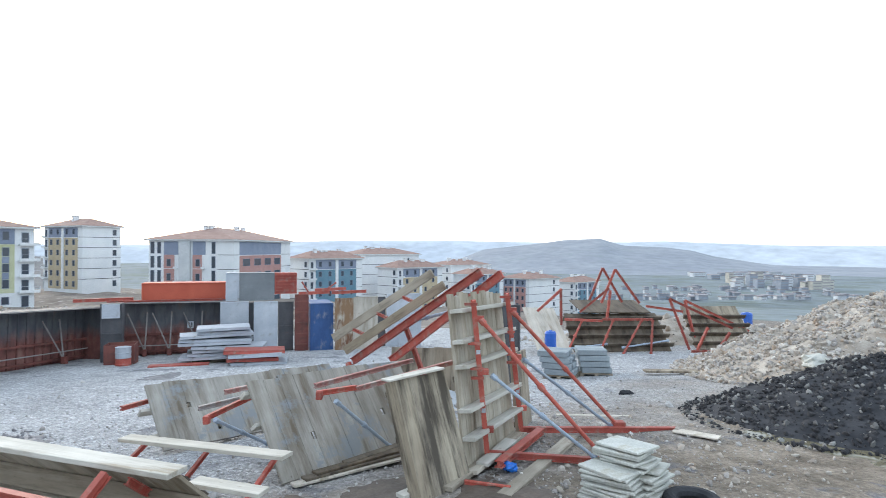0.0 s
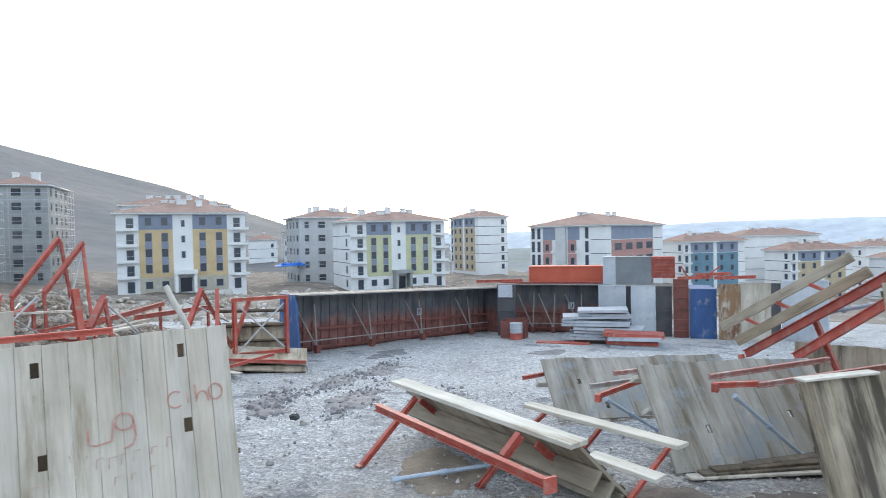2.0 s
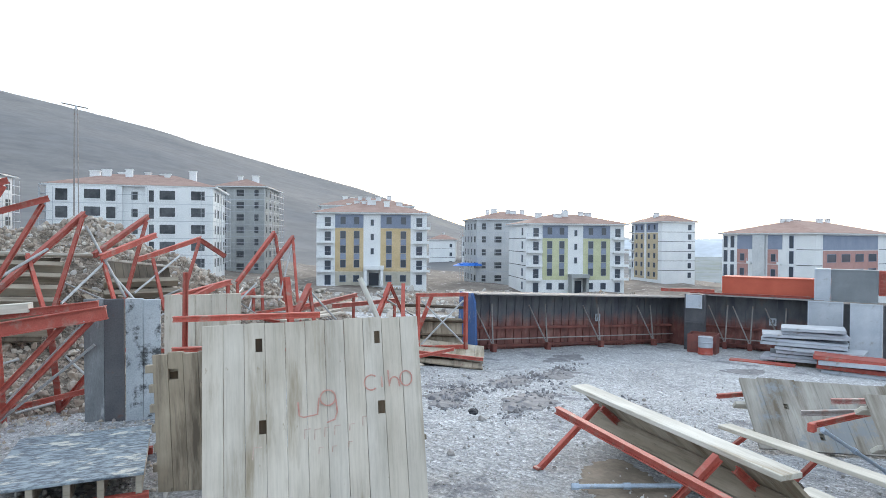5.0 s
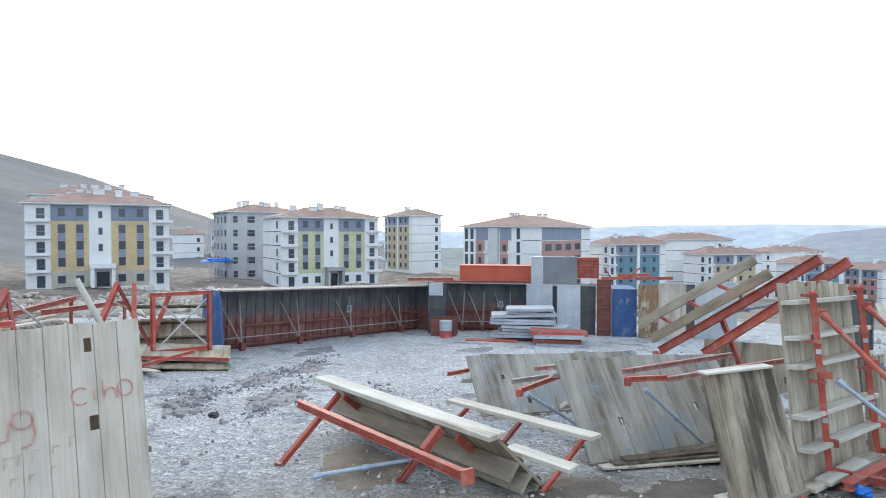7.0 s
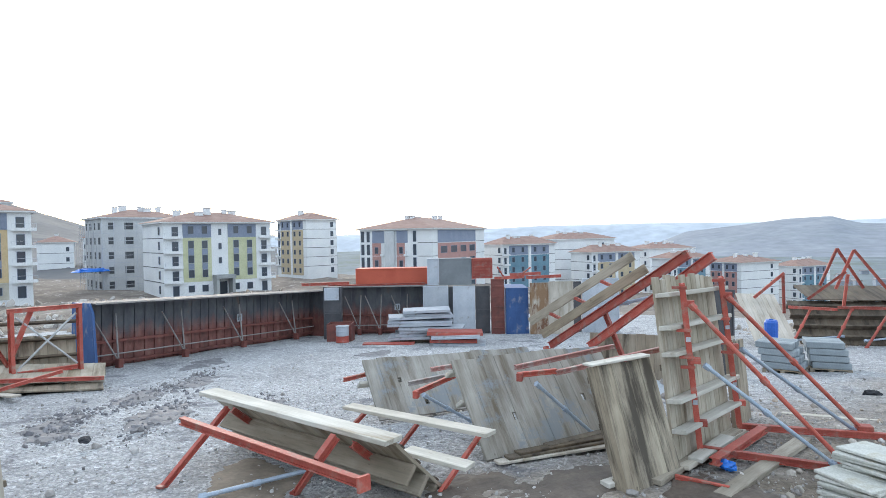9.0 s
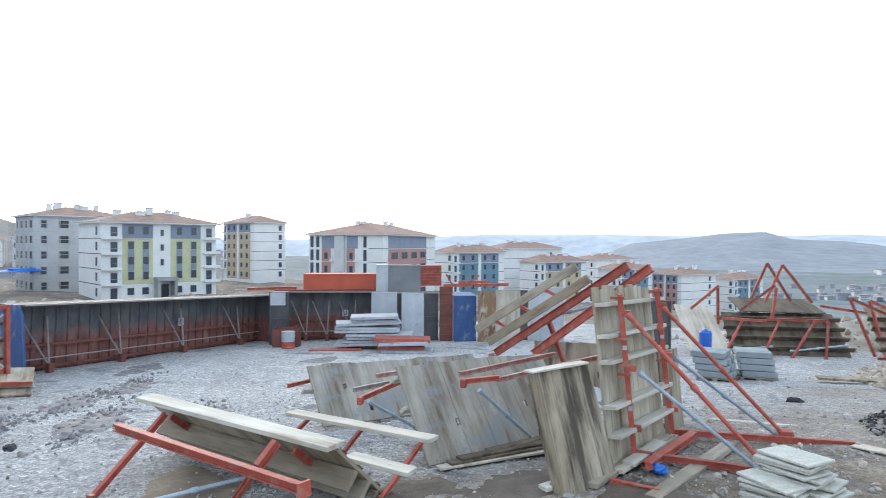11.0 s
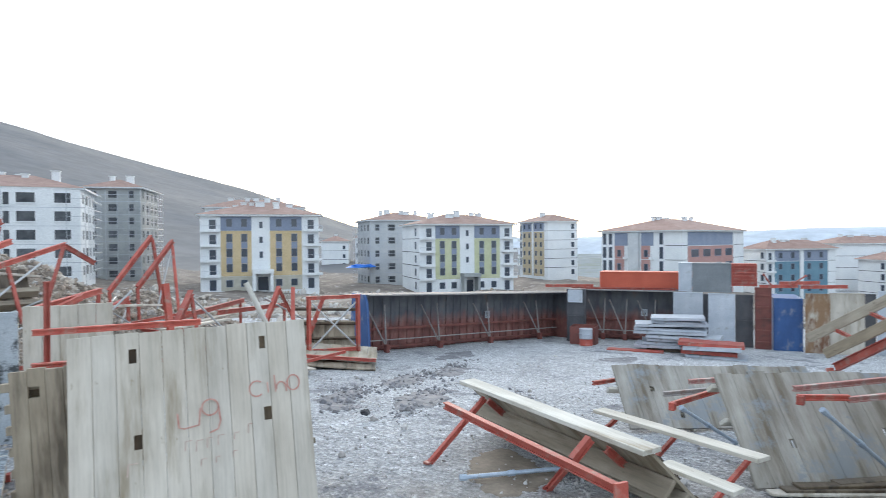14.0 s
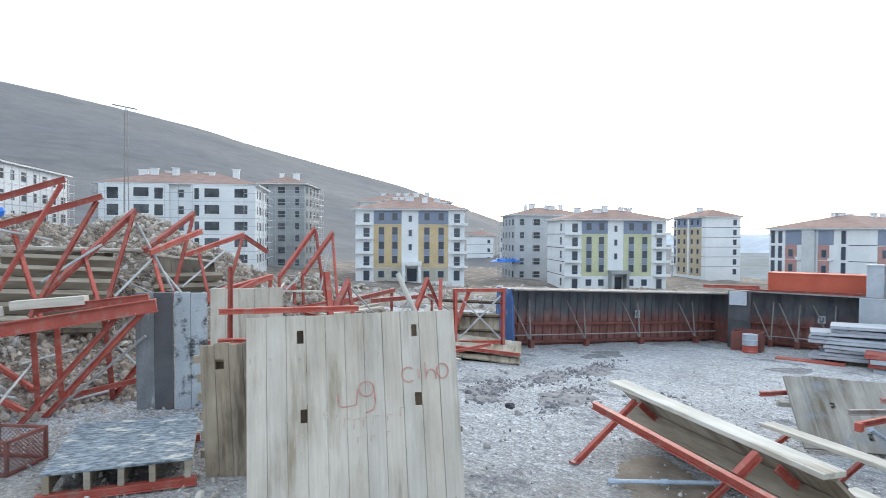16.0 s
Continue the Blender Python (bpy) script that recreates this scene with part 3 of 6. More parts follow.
def face_strips(house, f, w, h, n, accent):
    """A white side with dark window strips, two coloured bays and a proud stair column."""
    s = h / n
    for a in (0.02, 0.10, 0.74):
        for k in range(n):
            window(house, f, a * w, (a + 0.045) * w, k * s + 0.25, k * s + s - 0.3)
    for a, b in ((0.18, 0.35), (0.52, 0.67)):
        block(house, f, "facade_panel", a * w, b * w, h - s, h - 0.2, 0.06, TOPBLUE)
        for k in range(n - 1):
            block(house, f, "facade_panel", a * w, (a + (b - a) * 0.72) * w, k * s + 0.12, k * s + s - 0.02, 0.1, accent)
            window(house, f, (a + 0.035) * w, (a + 0.085) * w, k * s + 0.6, k * s + 2.2, 0.1)
            balcony(house, f, (a + (b - a) * 0.75) * w, b * w, k * s + 0.2, 0.8)
    block(house, f, "facade_panel", 0.37 * w, 0.50 * w, 0, h - 0.2, 0.7, LIGHTGREY)
    for k in range(1, n):
        block(house, f, "joint", 0.81 * w, w, k * s - 0.05, k * s + 0.08, 0.03, LINE)


def face_wide(house, f, w, h, n, accent):
    """One wide coloured bay with four windows a storey under a slate top, white at both ends."""
    s = h / n
    block(house, f, "facade_panel", 0.08 * w, 0.8 * w, 0, h - s * 1.05, 0.08, accent)
    block(house, f, "facade_panel", 0.08 * w, 0.8 * w, h - s, h - 0.2, 0.06, TOPBLUE)
    for k in range(n - 1):
        for c in (0.18, 0.36, 0.54, 0.72):
            window(house, f, (c - 0.055) * w, (c + 0.055) * w, k * s + 0.6, k * s + 2.3, 0.08)
    for k in range(1, n):
        block(house, f, "joint", 0.815 * w, w, k * s - 0.05, k * s + 0.08, 0.03, LINE)
        block(house, f, "joint", 0, 0.075 * w, k * s - 0.05, k * s + 0.08, 0.03, LINE)


FACES = {"street": face_street, "gable": face_gable, "bays": face_bays, "shell": face_shell, "strips": face_strips, "wings": face_wings, "wide": face_wide}


def apartment(label, near, right, depth, z0, z1, n, front, side, accent, wall=None, rise=2.5, chimneys=5, group="apartment houses", seed=1, right_face=None):
    """A house on the line from its near corner to its right corner, running back by depth; z0 and z1 are foot and eaves."""
    wall = wall or WHITE
    rnd = random.Random(seed)
    p, q = Vector((*near, z0)), Vector((*right, z0))
    w, h = (q - p).length, z1 - z0
    m = basis(p, q - p, (0, 0, 1))
    house = thing("apartment_building", label, "building", group, m)
    part("wall", boxed(0, w, 0, depth, -6, h), wall, house)
    o = 0.75
    part("fascia", boxed(-o, w + o, -o, depth + o, h + 0.004, h + 0.28), WHITE, house)
    bm = bmesh.new()
    inset = min(w, depth) / 2
    lo = [bm.verts.new(v) for v in ((-o - 0.1, -o - 0.1, h + 0.284), (w + o + 0.1, -o - 0.1, h + 0.284), (w + o + 0.1, depth + o + 0.1, h + 0.284), (-o - 0.1, depth + o + 0.1, h + 0.284))]
    if w >= depth:
        hi = [bm.verts.new((inset, depth / 2, h + rise)), bm.verts.new((w - inset + 0.01, depth / 2, h + rise))]
        for vs in ((lo[0], lo[1], hi[1], hi[0]), (lo[1], lo[2], hi[1]), (lo[2], lo[3], hi[0], hi[1]), (lo[3], lo[0], hi[0])):
            bm.faces.new(vs)
    else:
        hi = [bm.verts.new((w / 2, inset, h + rise)), bm.verts.new((w / 2, depth - inset + 0.01, h + rise))]
        for vs in ((lo[0], lo[1], hi[0]), (lo[1], lo[2], hi[1], hi[0]), (lo[2], lo[3], hi[1]), (lo[3], lo[0], hi[0], hi[1])):
            bm.faces.new(vs)
    bm.faces.new(lo[::-1])
    roof = part("roof", bm, ROOF, house)
    for k in range(chimneys):
        x, y = w * (0.18 + 0.64 * (k + 0.5) / chimneys + rnd.uniform(-0.05, 0.05)), depth * rnd.uniform(0.3, 0.62)
        bm = bmesh.new()
        ch = rnd.uniform(0.2, 1.0)
        cw = rnd.uniform(0.4, 0.9)
        add_box(bm, x - cw, x + cw, y - 0.4, y + 0.4, h + rise * 0.45, h + rise + ch - 0.3)
        add_box(bm, x - cw - 0.12, x + cw + 0.12, y - 0.52, y + 0.52, h + rise + ch - 0.296, h + rise + ch - 0.15)
        part("chimney", bm, WHITE, roof)
    FACES[front](house, Matrix.Identity(4), w, h, n, accent)
    sidef = Matrix.Translation((0, depth, 0)) @ Matrix.Rotation(radians(-90), 4, "Z")
    FACES[side](house, sidef, depth, h, n, accent)
    if right_face:
        FACES[right_face](house, Matrix.Translation((w, 0, 0)) @ Matrix.Rotation(radians(90), 4, "Z"), depth, h, n, accent)
    return house


def two_sided(label, left, near, right, *args, **kw):
    """The same from the far left corner, the near corner and the right corner."""
    u = (Vector(right) - Vector(near)).normalized()
    v = Vector((-u.y, u.x))
    depth = max(9.0, (Vector(left) - Vector(near)).dot(v))
    return apartment(label, near, right, depth, *args, **kw)


def by_left(label, left, near, right, *args, **kw):
    """As two_sided, but square to the left side."""
    v = (Vector(left) - Vector(near)).normalized()
    u = Vector((v.y, -v.x))
    w = max(9.0, (Vector(right) - Vector(near)).dot(u))
    return apartment(label, near, tuple(Vector(near) + u * w), (Vector(left) - Vector(near)).length, *args, **kw)


apartment("five-storey white apartment house with ochre yellow bays and red hip roof", (-108.3, 54.3), (-96.7, 72.8), 15, -6.0, 8.3, 5, "street", "gable", YELLOW, seed=2, chimneys=7)
apartment("five-storey white apartment house with lime green bays and red hip roof", (-85.5, 89.8), (-74.4, 107.8), 15, -7.6, 6.5, 5, "street", "gable", GREEN, seed=3)
apartment("unfinished grey apartment house with scaffolding behind the green one", (-113, 101), (-104, 117), 16, -8, 8.4, 5, "shell", "shell", GREEN, wall=LIGHTGREY, seed=4)
by_left("narrow white apartment house with ochre balcony side", (-111.7, 165.9), (-96.2, 158.0), (-88.4, 166.1), -8, 8.8, 6, "gable", "bays", SAND, seed=5, chimneys=2)
by_left("wide white apartment house with salmon bays and red hip roof", (-66.8, 134.3), (-46.8, 132.0), (-43.0, 165.0), -11, 4.9, 5, "wide", "strips", PEACH, seed=6, chimneys=6, rise=3.2)
two_sided("white apartment house with teal bays and red hip roof", (-44.2, 169.4), (-38.4, 167.7), (-25.7, 183.2), -14, 0.2, 5, "bays", "gable", TEAL, seed=7)
two_sided("white apartment house with sand-coloured bays", (-24.3, 193.5), (-15.3, 189.4), (-1.3, 205.0), -17, -2.9, 5, "bays", "gable", SAND, seed=8)
two_sided("white apartment house with slate bays down the slope", (-0.4, 215.0), (9.0, 211.8), (21.3, 224.0), -20, -5.8, 5, "bays", "gable", TEAL, seed=9)
two_sided("white apartment house with salmon side down the slope", (22.2, 234.0), (31.0, 222.9), (44.6, 235.9), -22, -7.8, 5, "gable", "bays", PEACH, seed=10)
two_sided("lowest white apartment house of the row", (46.4, 245.7), (51.5, 239.6), (64.3, 252.0), -24, -9.9, 5, "bays", "gable", TEAL, seed=11)
apartment("apartment house roof showing behind the teal one", (-30, 208), (-10, 222), 14, -16, 1.2, 5, "gable", "gable", SAND, seed=12)
apartment("apartment house showing between two red roofs", (2, 240), (18, 252), 14, -20, -3.2, 5, "gable", "gable", SAND, seed=13)
apartment("unfinished white apartment house with open windows and scaffolding", (-125.6, 11.4), (-113.8, 36.1), 16.5, -3, 12.4, 5, "wings", "shell", YELLOW, seed=14, chimneys=8, rise=3, right_face="shell")
apartment("unfinished grey plaster apartment house", (-143.9, 46.4), (-137.4, 55.5), 16, -5, 15.3, 7, "shell", "shell", YELLOW, wall=GREYWALL, seed=15, chimneys=2, right_face="shell")
apartment("second unfinished white apartment house with scaffolding", (-119.5, -25.3), (-110.5, -5.3), 30, -2, 14.2, 5, "shell", "shell", YELLOW, seed=16, chimneys=3, rise=3, right_face="shell")
apartment("low white house far up the valley", (-206.8, 157.6), (-199, 166), 10, -8, 3.2, 3, "gable", "gable", SAND, seed=17, chimneys=1)
apartment("low white house with sand front far up the valley", (-197, 168), (-190, 176), 10, -8, 4.6, 3, "bays", "gable", SAND, seed=18, chimneys=1)
apartment("apartment house showing its roof behind the ochre one", (-133.0, 68.0), (-121.5, 87.0), 14, -6.0, 11.3, 6, "gable", "gable", YELLOW, seed=19, chimneys=6)


# ---- heaps and stones ----
def scatter_mesh(name, places, mat, seed):
    """Many irregular stones in one mesh: each place is x, y, z, size."""
    rnd = random.Random(seed)
    base = [(0, 0, 1), (0.89, 0, 0.45), (0.28, 0.85, 0.45), (-0.72, 0.53, 0.45), (-0.72, -0.53, 0.45), (0.28, -0.85, 0.45),
            (0.72, 0.53, -0.45), (-0.28, 0.85, -0.45), (-0.89, 0, -0.45), (-0.28, -0.85, -0.45), (0.72, -0.53, -0.45), (0, 0, -1)]
    tris = ((0, 1, 2), (0, 2, 3), (0, 3, 4), (0, 4, 5), (0, 5, 1), (1, 6, 2), (2, 7, 3), (3, 8, 4), (4, 9, 5), (5, 10, 1),
            (6, 7, 2), (7, 8, 3), (8, 9, 4), (9, 10, 5), (10, 6, 1), (11, 7, 6), (11, 8, 7), (11, 9, 8), (11, 10, 9), (11, 6, 10))
    verts, faces = [], []
    for x, y, z, s in places:
        o = len(verts)
        turn = Euler((rnd.uniform(0, 6), rnd.uniform(0, 6), rnd.uniform(0, 6))).to_matrix()
        sx, sy, sz = s * rnd.uniform(0.7, 1.4), s * rnd.uniform(0.6, 1.1), s * rnd.uniform(0.4, 0.8)
        for a, b, c in base:
            k = rnd.uniform(0.7, 1.15)
            v = turn @ Vector((a * sx * k, b * sy * k, c * sz * k))
            verts.append((x + v.x, y + v.y, z + v.z))
        faces += [(a + o, b + o, c + o) for a, b, c in tris]
    me = bpy.data.meshes.new(name)
    me.from_pydata(verts, [], faces)
    me.materials.append(mat)
    return me


def stone_material(name, tones, rough=0.95):
    m, n, l, b = material(name, rough)
    g = n.new("ShaderNodeNewGeometry")
    col = ramp(n, l, g.outputs["Random Per Island"], [(k / (len(tones) - 1), c) for k, c in enumerate(tones)])
    col = mixed(n, l, 0.6, col, ramp(n, l, noise_at(n, l, 9, 5), ((0.3, (0.6,) * 3), (0.7, (1.3,) * 3))), "MULTIPLY")
    l.new(col, b.inputs["Base Color"])
    bumped(n, l, b, noise_at(n, l, 25, 4), 0.5)
    return m


STONES = stone_material("broken_stone", ((0.22, 0.195, 0.175), (0.40, 0.355, 0.305), (0.49, 0.465, 0.43), (0.34, 0.265, 0.20), (0.56, 0.54, 0.51), (0.31, 0.29, 0.28), (0.42, 0.40, 0.385)))
BROWNSTONES = stone_material("earthy_stone", ((0.22, 0.175, 0.14), (0.42, 0.36, 0.30), (0.32, 0.26, 0.215), (0.52, 0.48, 0.43), (0.27, 0.22, 0.185), (0.46, 0.45, 0.44)))
BLACKSTONES = stone_material("black_clod", ((0.02, 0.021, 0.025), (0.045, 0.045, 0.05), (0.03, 0.03, 0.035), (0.06, 0.06, 0.065), (0.02, 0.02, 0.024), (0.35, 0.35, 0.34)))
GRAVEL = stone_material("gravel_stone", ((0.38, 0.375, 0.375), (0.48, 0.475, 0.475), (0.25, 0.235, 0.225), (0.53, 0.52, 0.515), (0.32, 0.30, 0.285)))
CLODS = stone_material("grey_mud_clod", ((0.15, 0.15, 0.165), (0.24, 0.24, 0.26), (0.19, 0.185, 0.19), (0.3, 0.29, 0.3)))


def mound_z(x, y, c, r, h, power=1.0):
    d = math.hypot((x - c[0]) / r[0], (y - c[1]) / r[1])
    return yard_z(x, y) - 0.25 + h * max(0.0, 1 - d) ** power + (0.16 * h * noise.fractal((x * 0.45, y * 0.45, h), 0.9, 2.1, 4) * min(1, 3 * max(0, 1 - d)))


def heap(name, label, c, r, h, mat, stone_mat, count, size, seed, power=1.0):
    rnd = random.Random(seed)
    n = 110
    verts, faces = [], []
    for i in range(n + 1):
        for k in range(n + 1):
            x, y = c[0] + r[0] * 1.08 * (2 * i / n - 1), c[1] + r[1] * 1.08 * (2 * k / n - 1)
            verts.append((x, y, mound_z(x, y, c, r, h, power) + 0.05 * noise.noise((x * 2.2, y * 2.2, 5))))
    for i in range(n):
        for k in range(n):
            a = i * (n + 1) + k
            faces.append((a, a + n + 1, a + n + 2, a + 1))
    me = bpy.data.meshes.new(name)
    me.from_pydata(verts, [], faces)
    me.materials.append(mat)
    top = tagged(new(name, me), label, "heap", kind="stuff")
    places = []
    while len(places) < count:
        a, d = rnd.uniform(0, 6.283), math.sqrt(rnd.random()) * 1.03
        if c[0] < -22 and math.cos(a) < 0 and rnd.random() < 0.8:
            continue
        x, y = c[0] + r[0] * d * math.cos(a), c[1] + r[1] * d * math.sin(a)
        s = size * (0.35 + 1.5 * rnd.random() ** 4)
        places.append((x, y, mound_z(x, y, c, r, h, power) + 0.25 * s if d < 0.97 else yard_z(x, y) + 0.3 * s, s))
    st = new("stone", scatter_mesh("stone", places, stone_mat, seed))
    st.parent = top
    tagged(st, kind="stuff")
    return top


LEFT_HEAP = ((-24.0, -3.5), (11.5, 19.0), 4.3, 0.7)
HEAP_TOE = ((-15.0, -1.6), (2.2, 4.2), 1.55, 0.6)
heap("rubble_heap", "big heap of earthy rubble and broken stone behind red trusses", *LEFT_HEAP[:3], EARTH, BROWNSTONES, 36000, 0.075, 11, LEFT_HEAP[3])
heap("rubble_heap", "steep brown toe of the rubble heap behind the red truss", *HEAP_TOE[:3], EARTH, BROWNSTONES, 7000, 0.06, 18, HEAP_TOE[3])
heap("rubble_heap", "pale shoulder of broken stone at the end of the big heap", (-24.8, 3.0), (5.0, 7.0), 4.2, EARTH, BROWNSTONES, 8000, 0.085, 17, 0.5)
heap("rubble_heap", "pale heap of broken stone and plaster rubble", (13.6, 17.9), (6.0, 6.8), 2.45, RUBBLE, STONES, 24000, 0.06, 12, 0.72)
heap("spoil_heap", "black heap of wet spoil in front of the rubble", (9.3, 11.7), (4.3, 3.1), 1.55, BLACKSOIL, BLACKSTONES, 11000, 0.042, 13, 0.7)
heap("rubble_heap", "low bank of rubble at the yard's edge", (12.0, 30.0), (8.5, 2.6), 1.5, RUBBLE, STONES, 900, 0.16, 14)
heap("rubble_heap", "flat rubble strewn between the trusses and the steel form", (-21.0, 12.5), (4.2, 4.8), 0.9, RUBBLE, STONES, 700, 0.14, 15)


def stones_on_yard(name, label, count, spread, size, mat, seed):
    rnd = random.Random(seed)
    places = []
    for _ in range(count):
        x, y = spread(rnd)
        s = size * (0.5 + 1.6 * rnd.random() ** 5)
        places.append((x, y, yard_z(x, y) + 0.05 * noise.noise((x * 0.5, y * 0.5, 0)) + 0.2 * s, s))
    tagged(new(name, scatter_mesh(name, places, mat, seed)), label, "stones", kind="stuff")


def fan(r0, r1, a0, a1):
    def draw(rnd):
        r, a = r0 + (r1 - r0) * rnd.random() ** 1.3, radians(rnd.uniform(a0, a1))
        return -math.sin(a) * r, math.cos(a) * r
    return draw


def streaks(rnd):
    k = rnd.randrange(5)
    cx, cy, ang, ln = ((-9.2, 9.4, 2.1, 2.2), (-10.5, 8.2, 2.3, 1.6), (-12.2, 13.6, 2.0, 2.6), (-8.0, 10.8, 2.2, 1.5), (-11.5, 11.0, 2.1, 2.0))[k]
    d, e = rnd.gauss(0, 0.5) * ln, rnd.gauss(0, 0.22)
    return cx + d * math.cos(ang) - e * math.sin(ang), cy + d * math.sin(ang) + e * math.cos(ang)


stones_on_yard("gravel", "loose gravel on the yard", 13000, fan(5, 21, -32, 92), 0.02, GRAVEL, 21)
stones_on_yard("gravel", "coarser stones strewn over the mud", 420, fan(6, 24, -32, 92), 0.055, GRAVEL, 22)
stones_on_yard("mud_clods", "dark clods of mud along the wheel tracks", 2400, streaks, 0.036, CLODS, 23)
stones_on_yard("gravel", "broken stone littered round the basket and deck", 1500, fan(7, 13.5, 78, 112), 0.035, STONES, 25)
stones_on_yard("gravel", "chips of stone and brick on the brown earth", 900, fan(6, 14, -36, -8), 0.04, STONES, 24)


rnd = random.Random(26)
places = []
for _ in range(6500):
    r, az = rnd.uniform(37, 105), rnd.uniform(8, 98)
    if noise.noise((r * 0.05, az * 0.12, 4)) < -0.05:
        continue
    x, y = -math.sin(radians(az)) * r, math.cos(radians(az)) * r
    s = 0.16 + 0.6 * rnd.random() ** 4
    places.append((x, y, terrain(r, az) + min(1.0, (r - 40) / 40 if r > 40 else 0.0) * 1.5 * noise.fractal((x * 0.06, y * 0.06, 1), 0.9, 2.1, 4) + 0.15 * s, s))
tagged(new("boulders", scatter_mesh("boulders", places, STONES, 26)), "pale stones strewn over the bare earth below the houses", "stones", kind="stuff")


MUD = plain("wet_grey_mud", (0.12, 0.125, 0.14), (0.21, 0.21, 0.225), 3.0, 0.8, stain=((0.33, 0.32, 0.33), 4.0, 0.58, 0.66), fine=18, bump=0.7, vary=0)


def mud_patch(label, c, long, wide, turn, seed, mat=None, lift=1.0):
    """A thin spread of mud with a torn edge."""
    n = 44
    verts, faces = [], []
    for i in range(n + 1):
        for k in range(n + 1):
            a, b = 2.4 * i / n - 1.2, 2.4 * k / n - 1.2
            u, v = a * long, b * wide
            x, y = c[0] + u * math.cos(turn) - v * math.sin(turn), c[1] + u * math.sin(turn) + v * math.cos(turn)
            d = math.hypot(a, b) + 0.75 * noise.fractal((x * 0.9, y * 0.9, seed), 0.8, 2.2, 5)
            rise = 0.05 * lift * (0.75 - d) if d < 0.75 else -0.25 * (d - 0.75)
            verts.append((x, y, yard_z(x, y) + 0.05 * noise.noise((x * 0.5, y * 0.5, 0)) + 0.02 * noise.noise((x * 2.1, y * 2.1, 3)) + 0.012 + max(-0.12, rise) + 0.02 * lift * noise.noise((x * 5, y * 5, seed))))
    for i in range(n):
        for k in range(n):
            a = i * (n + 1) + k
            faces.append((a, a + n + 1, a + n + 2, a + 1))
    me = bpy.data.meshes.new("mud_patch")
    me.from_pydata(verts, [], faces)
    me.materials.append(mat or MUD)
    tagged(new("mud_patch", me), label, "mud", kind="stuff")


for k, (cx, cy, ang, ln) in enumerate(((-9.2, 9.4, 2.1, 2.2), (-10.5, 8.2, 2.3, 1.6), (-12.2, 13.6, 2.0, 2.6), (-8.0, 10.8, 2.2, 1.5), (-11.5, 11.0, 2.1, 2.0), (-14.4, 16.5, 1.8, 2.2), (-9.6, 20.5, 1.2, 2.0))):
    mud_patch("grey mud churned up along a wheel track", (cx, cy), ln * 0.75, 0.6, ang, k + 1)


mud_patch("trodden brown mud under the sloping panel", (-4.7, 6.35), 1.5, 0.55, -0.35, 34, plain("trodden_brown_mud", (0.15, 0.122, 0.095), (0.26, 0.218, 0.175), 2.0, 0.85, fine=14, bump=0.8, vary=0), 0.4)
PUDDLE, _n, _l, _b = material("puddle_water", 0.06)
_b.inputs["Base Color"].default_value = (0.16, 0.145, 0.10, 1)
mud_patch("shallow murky puddle beside the black spoil", (6.2, 9.9), 1.5, 0.5, -0.9, 31, PUDDLE, 0.0)
mud_patch("dark wet mud trodden between the plank panels", (-1.0, 7.4), 1.6, 0.8, 0.6, 32, plain("dark_wet_mud", (0.07, 0.055, 0.045), (0.13, 0.105, 0.085), 2.0, 0.6, fine=16, bump=0.7, vary=0))
mud_patch("dark wet mud trodden at the tall panel's foot", (0.9, 7.6), 1.3, 0.9, 0.9, 33, plain("dark_brown_mud", (0.075, 0.058, 0.046), (0.14, 0.11, 0.09), 2.0, 0.65, fine=16, bump=0.7, vary=0))


# ---- steel wall forms ----
def form_sheet():
    """Rust-red primer below, blue-black above, meeting in a ragged, streaked line."""
    m, n, l, b = material("black_over_rust_form", 0.7)
    tc = n.new("ShaderNodeTexCoord")
    sep = n.new("ShaderNodeSeparateXYZ")
    l.new(tc.outputs["Object"], sep.inputs[0])
    add = n.new("ShaderNodeMath")
    add.operation = "MULTIPLY_ADD"
    l.new(noise_at(n, l, 1.4, 8, (1.6, 1.6, 0.5), rough=0.7), add.inputs[0])
    add.inputs[1].default_value = 1.5
    l.new(sep.outputs[2], add.inputs[2])
    part_line = n.new("ShaderNodeMapRange")
    part_line.inputs[1].default_value, part_line.inputs[2].default_value = 1.65, 2.2
    l.new(add.outputs[0], part_line.inputs[0])
    rust = ramp(n, l, noise_at(n, l, 2.2, 7, (1.5, 1.5, 0.6)), ((0.34, (0.13, 0.06, 0.053)), (0.52, (0.215, 0.085, 0.072)), (0.7, (0.29, 0.155, 0.13))))
    black = ramp(n, l, noise_at(n, l, 1.6, 7, (1.5, 1.5, 0.6)), ((0.36, (0.075, 0.08, 0.095)), (0.6, (0.135, 0.138, 0.15)), (0.72, (0.18, 0.12, 0.10))))
    col = mixed(n, l, part_line.outputs[0], rust, black)
    g = noise_at(n, l, 30.0, 3)
    col = mixed(n, l, 0.4, col, ramp(n, l, g, ((0.3, (0.6,) * 3), (0.7, (1.35,) * 3))), "MULTIPLY")
    l.new(col, b.inputs["Base Color"])
    bumped(n, l, b, g, 0.15)
    return m


FORM = form_sheet()


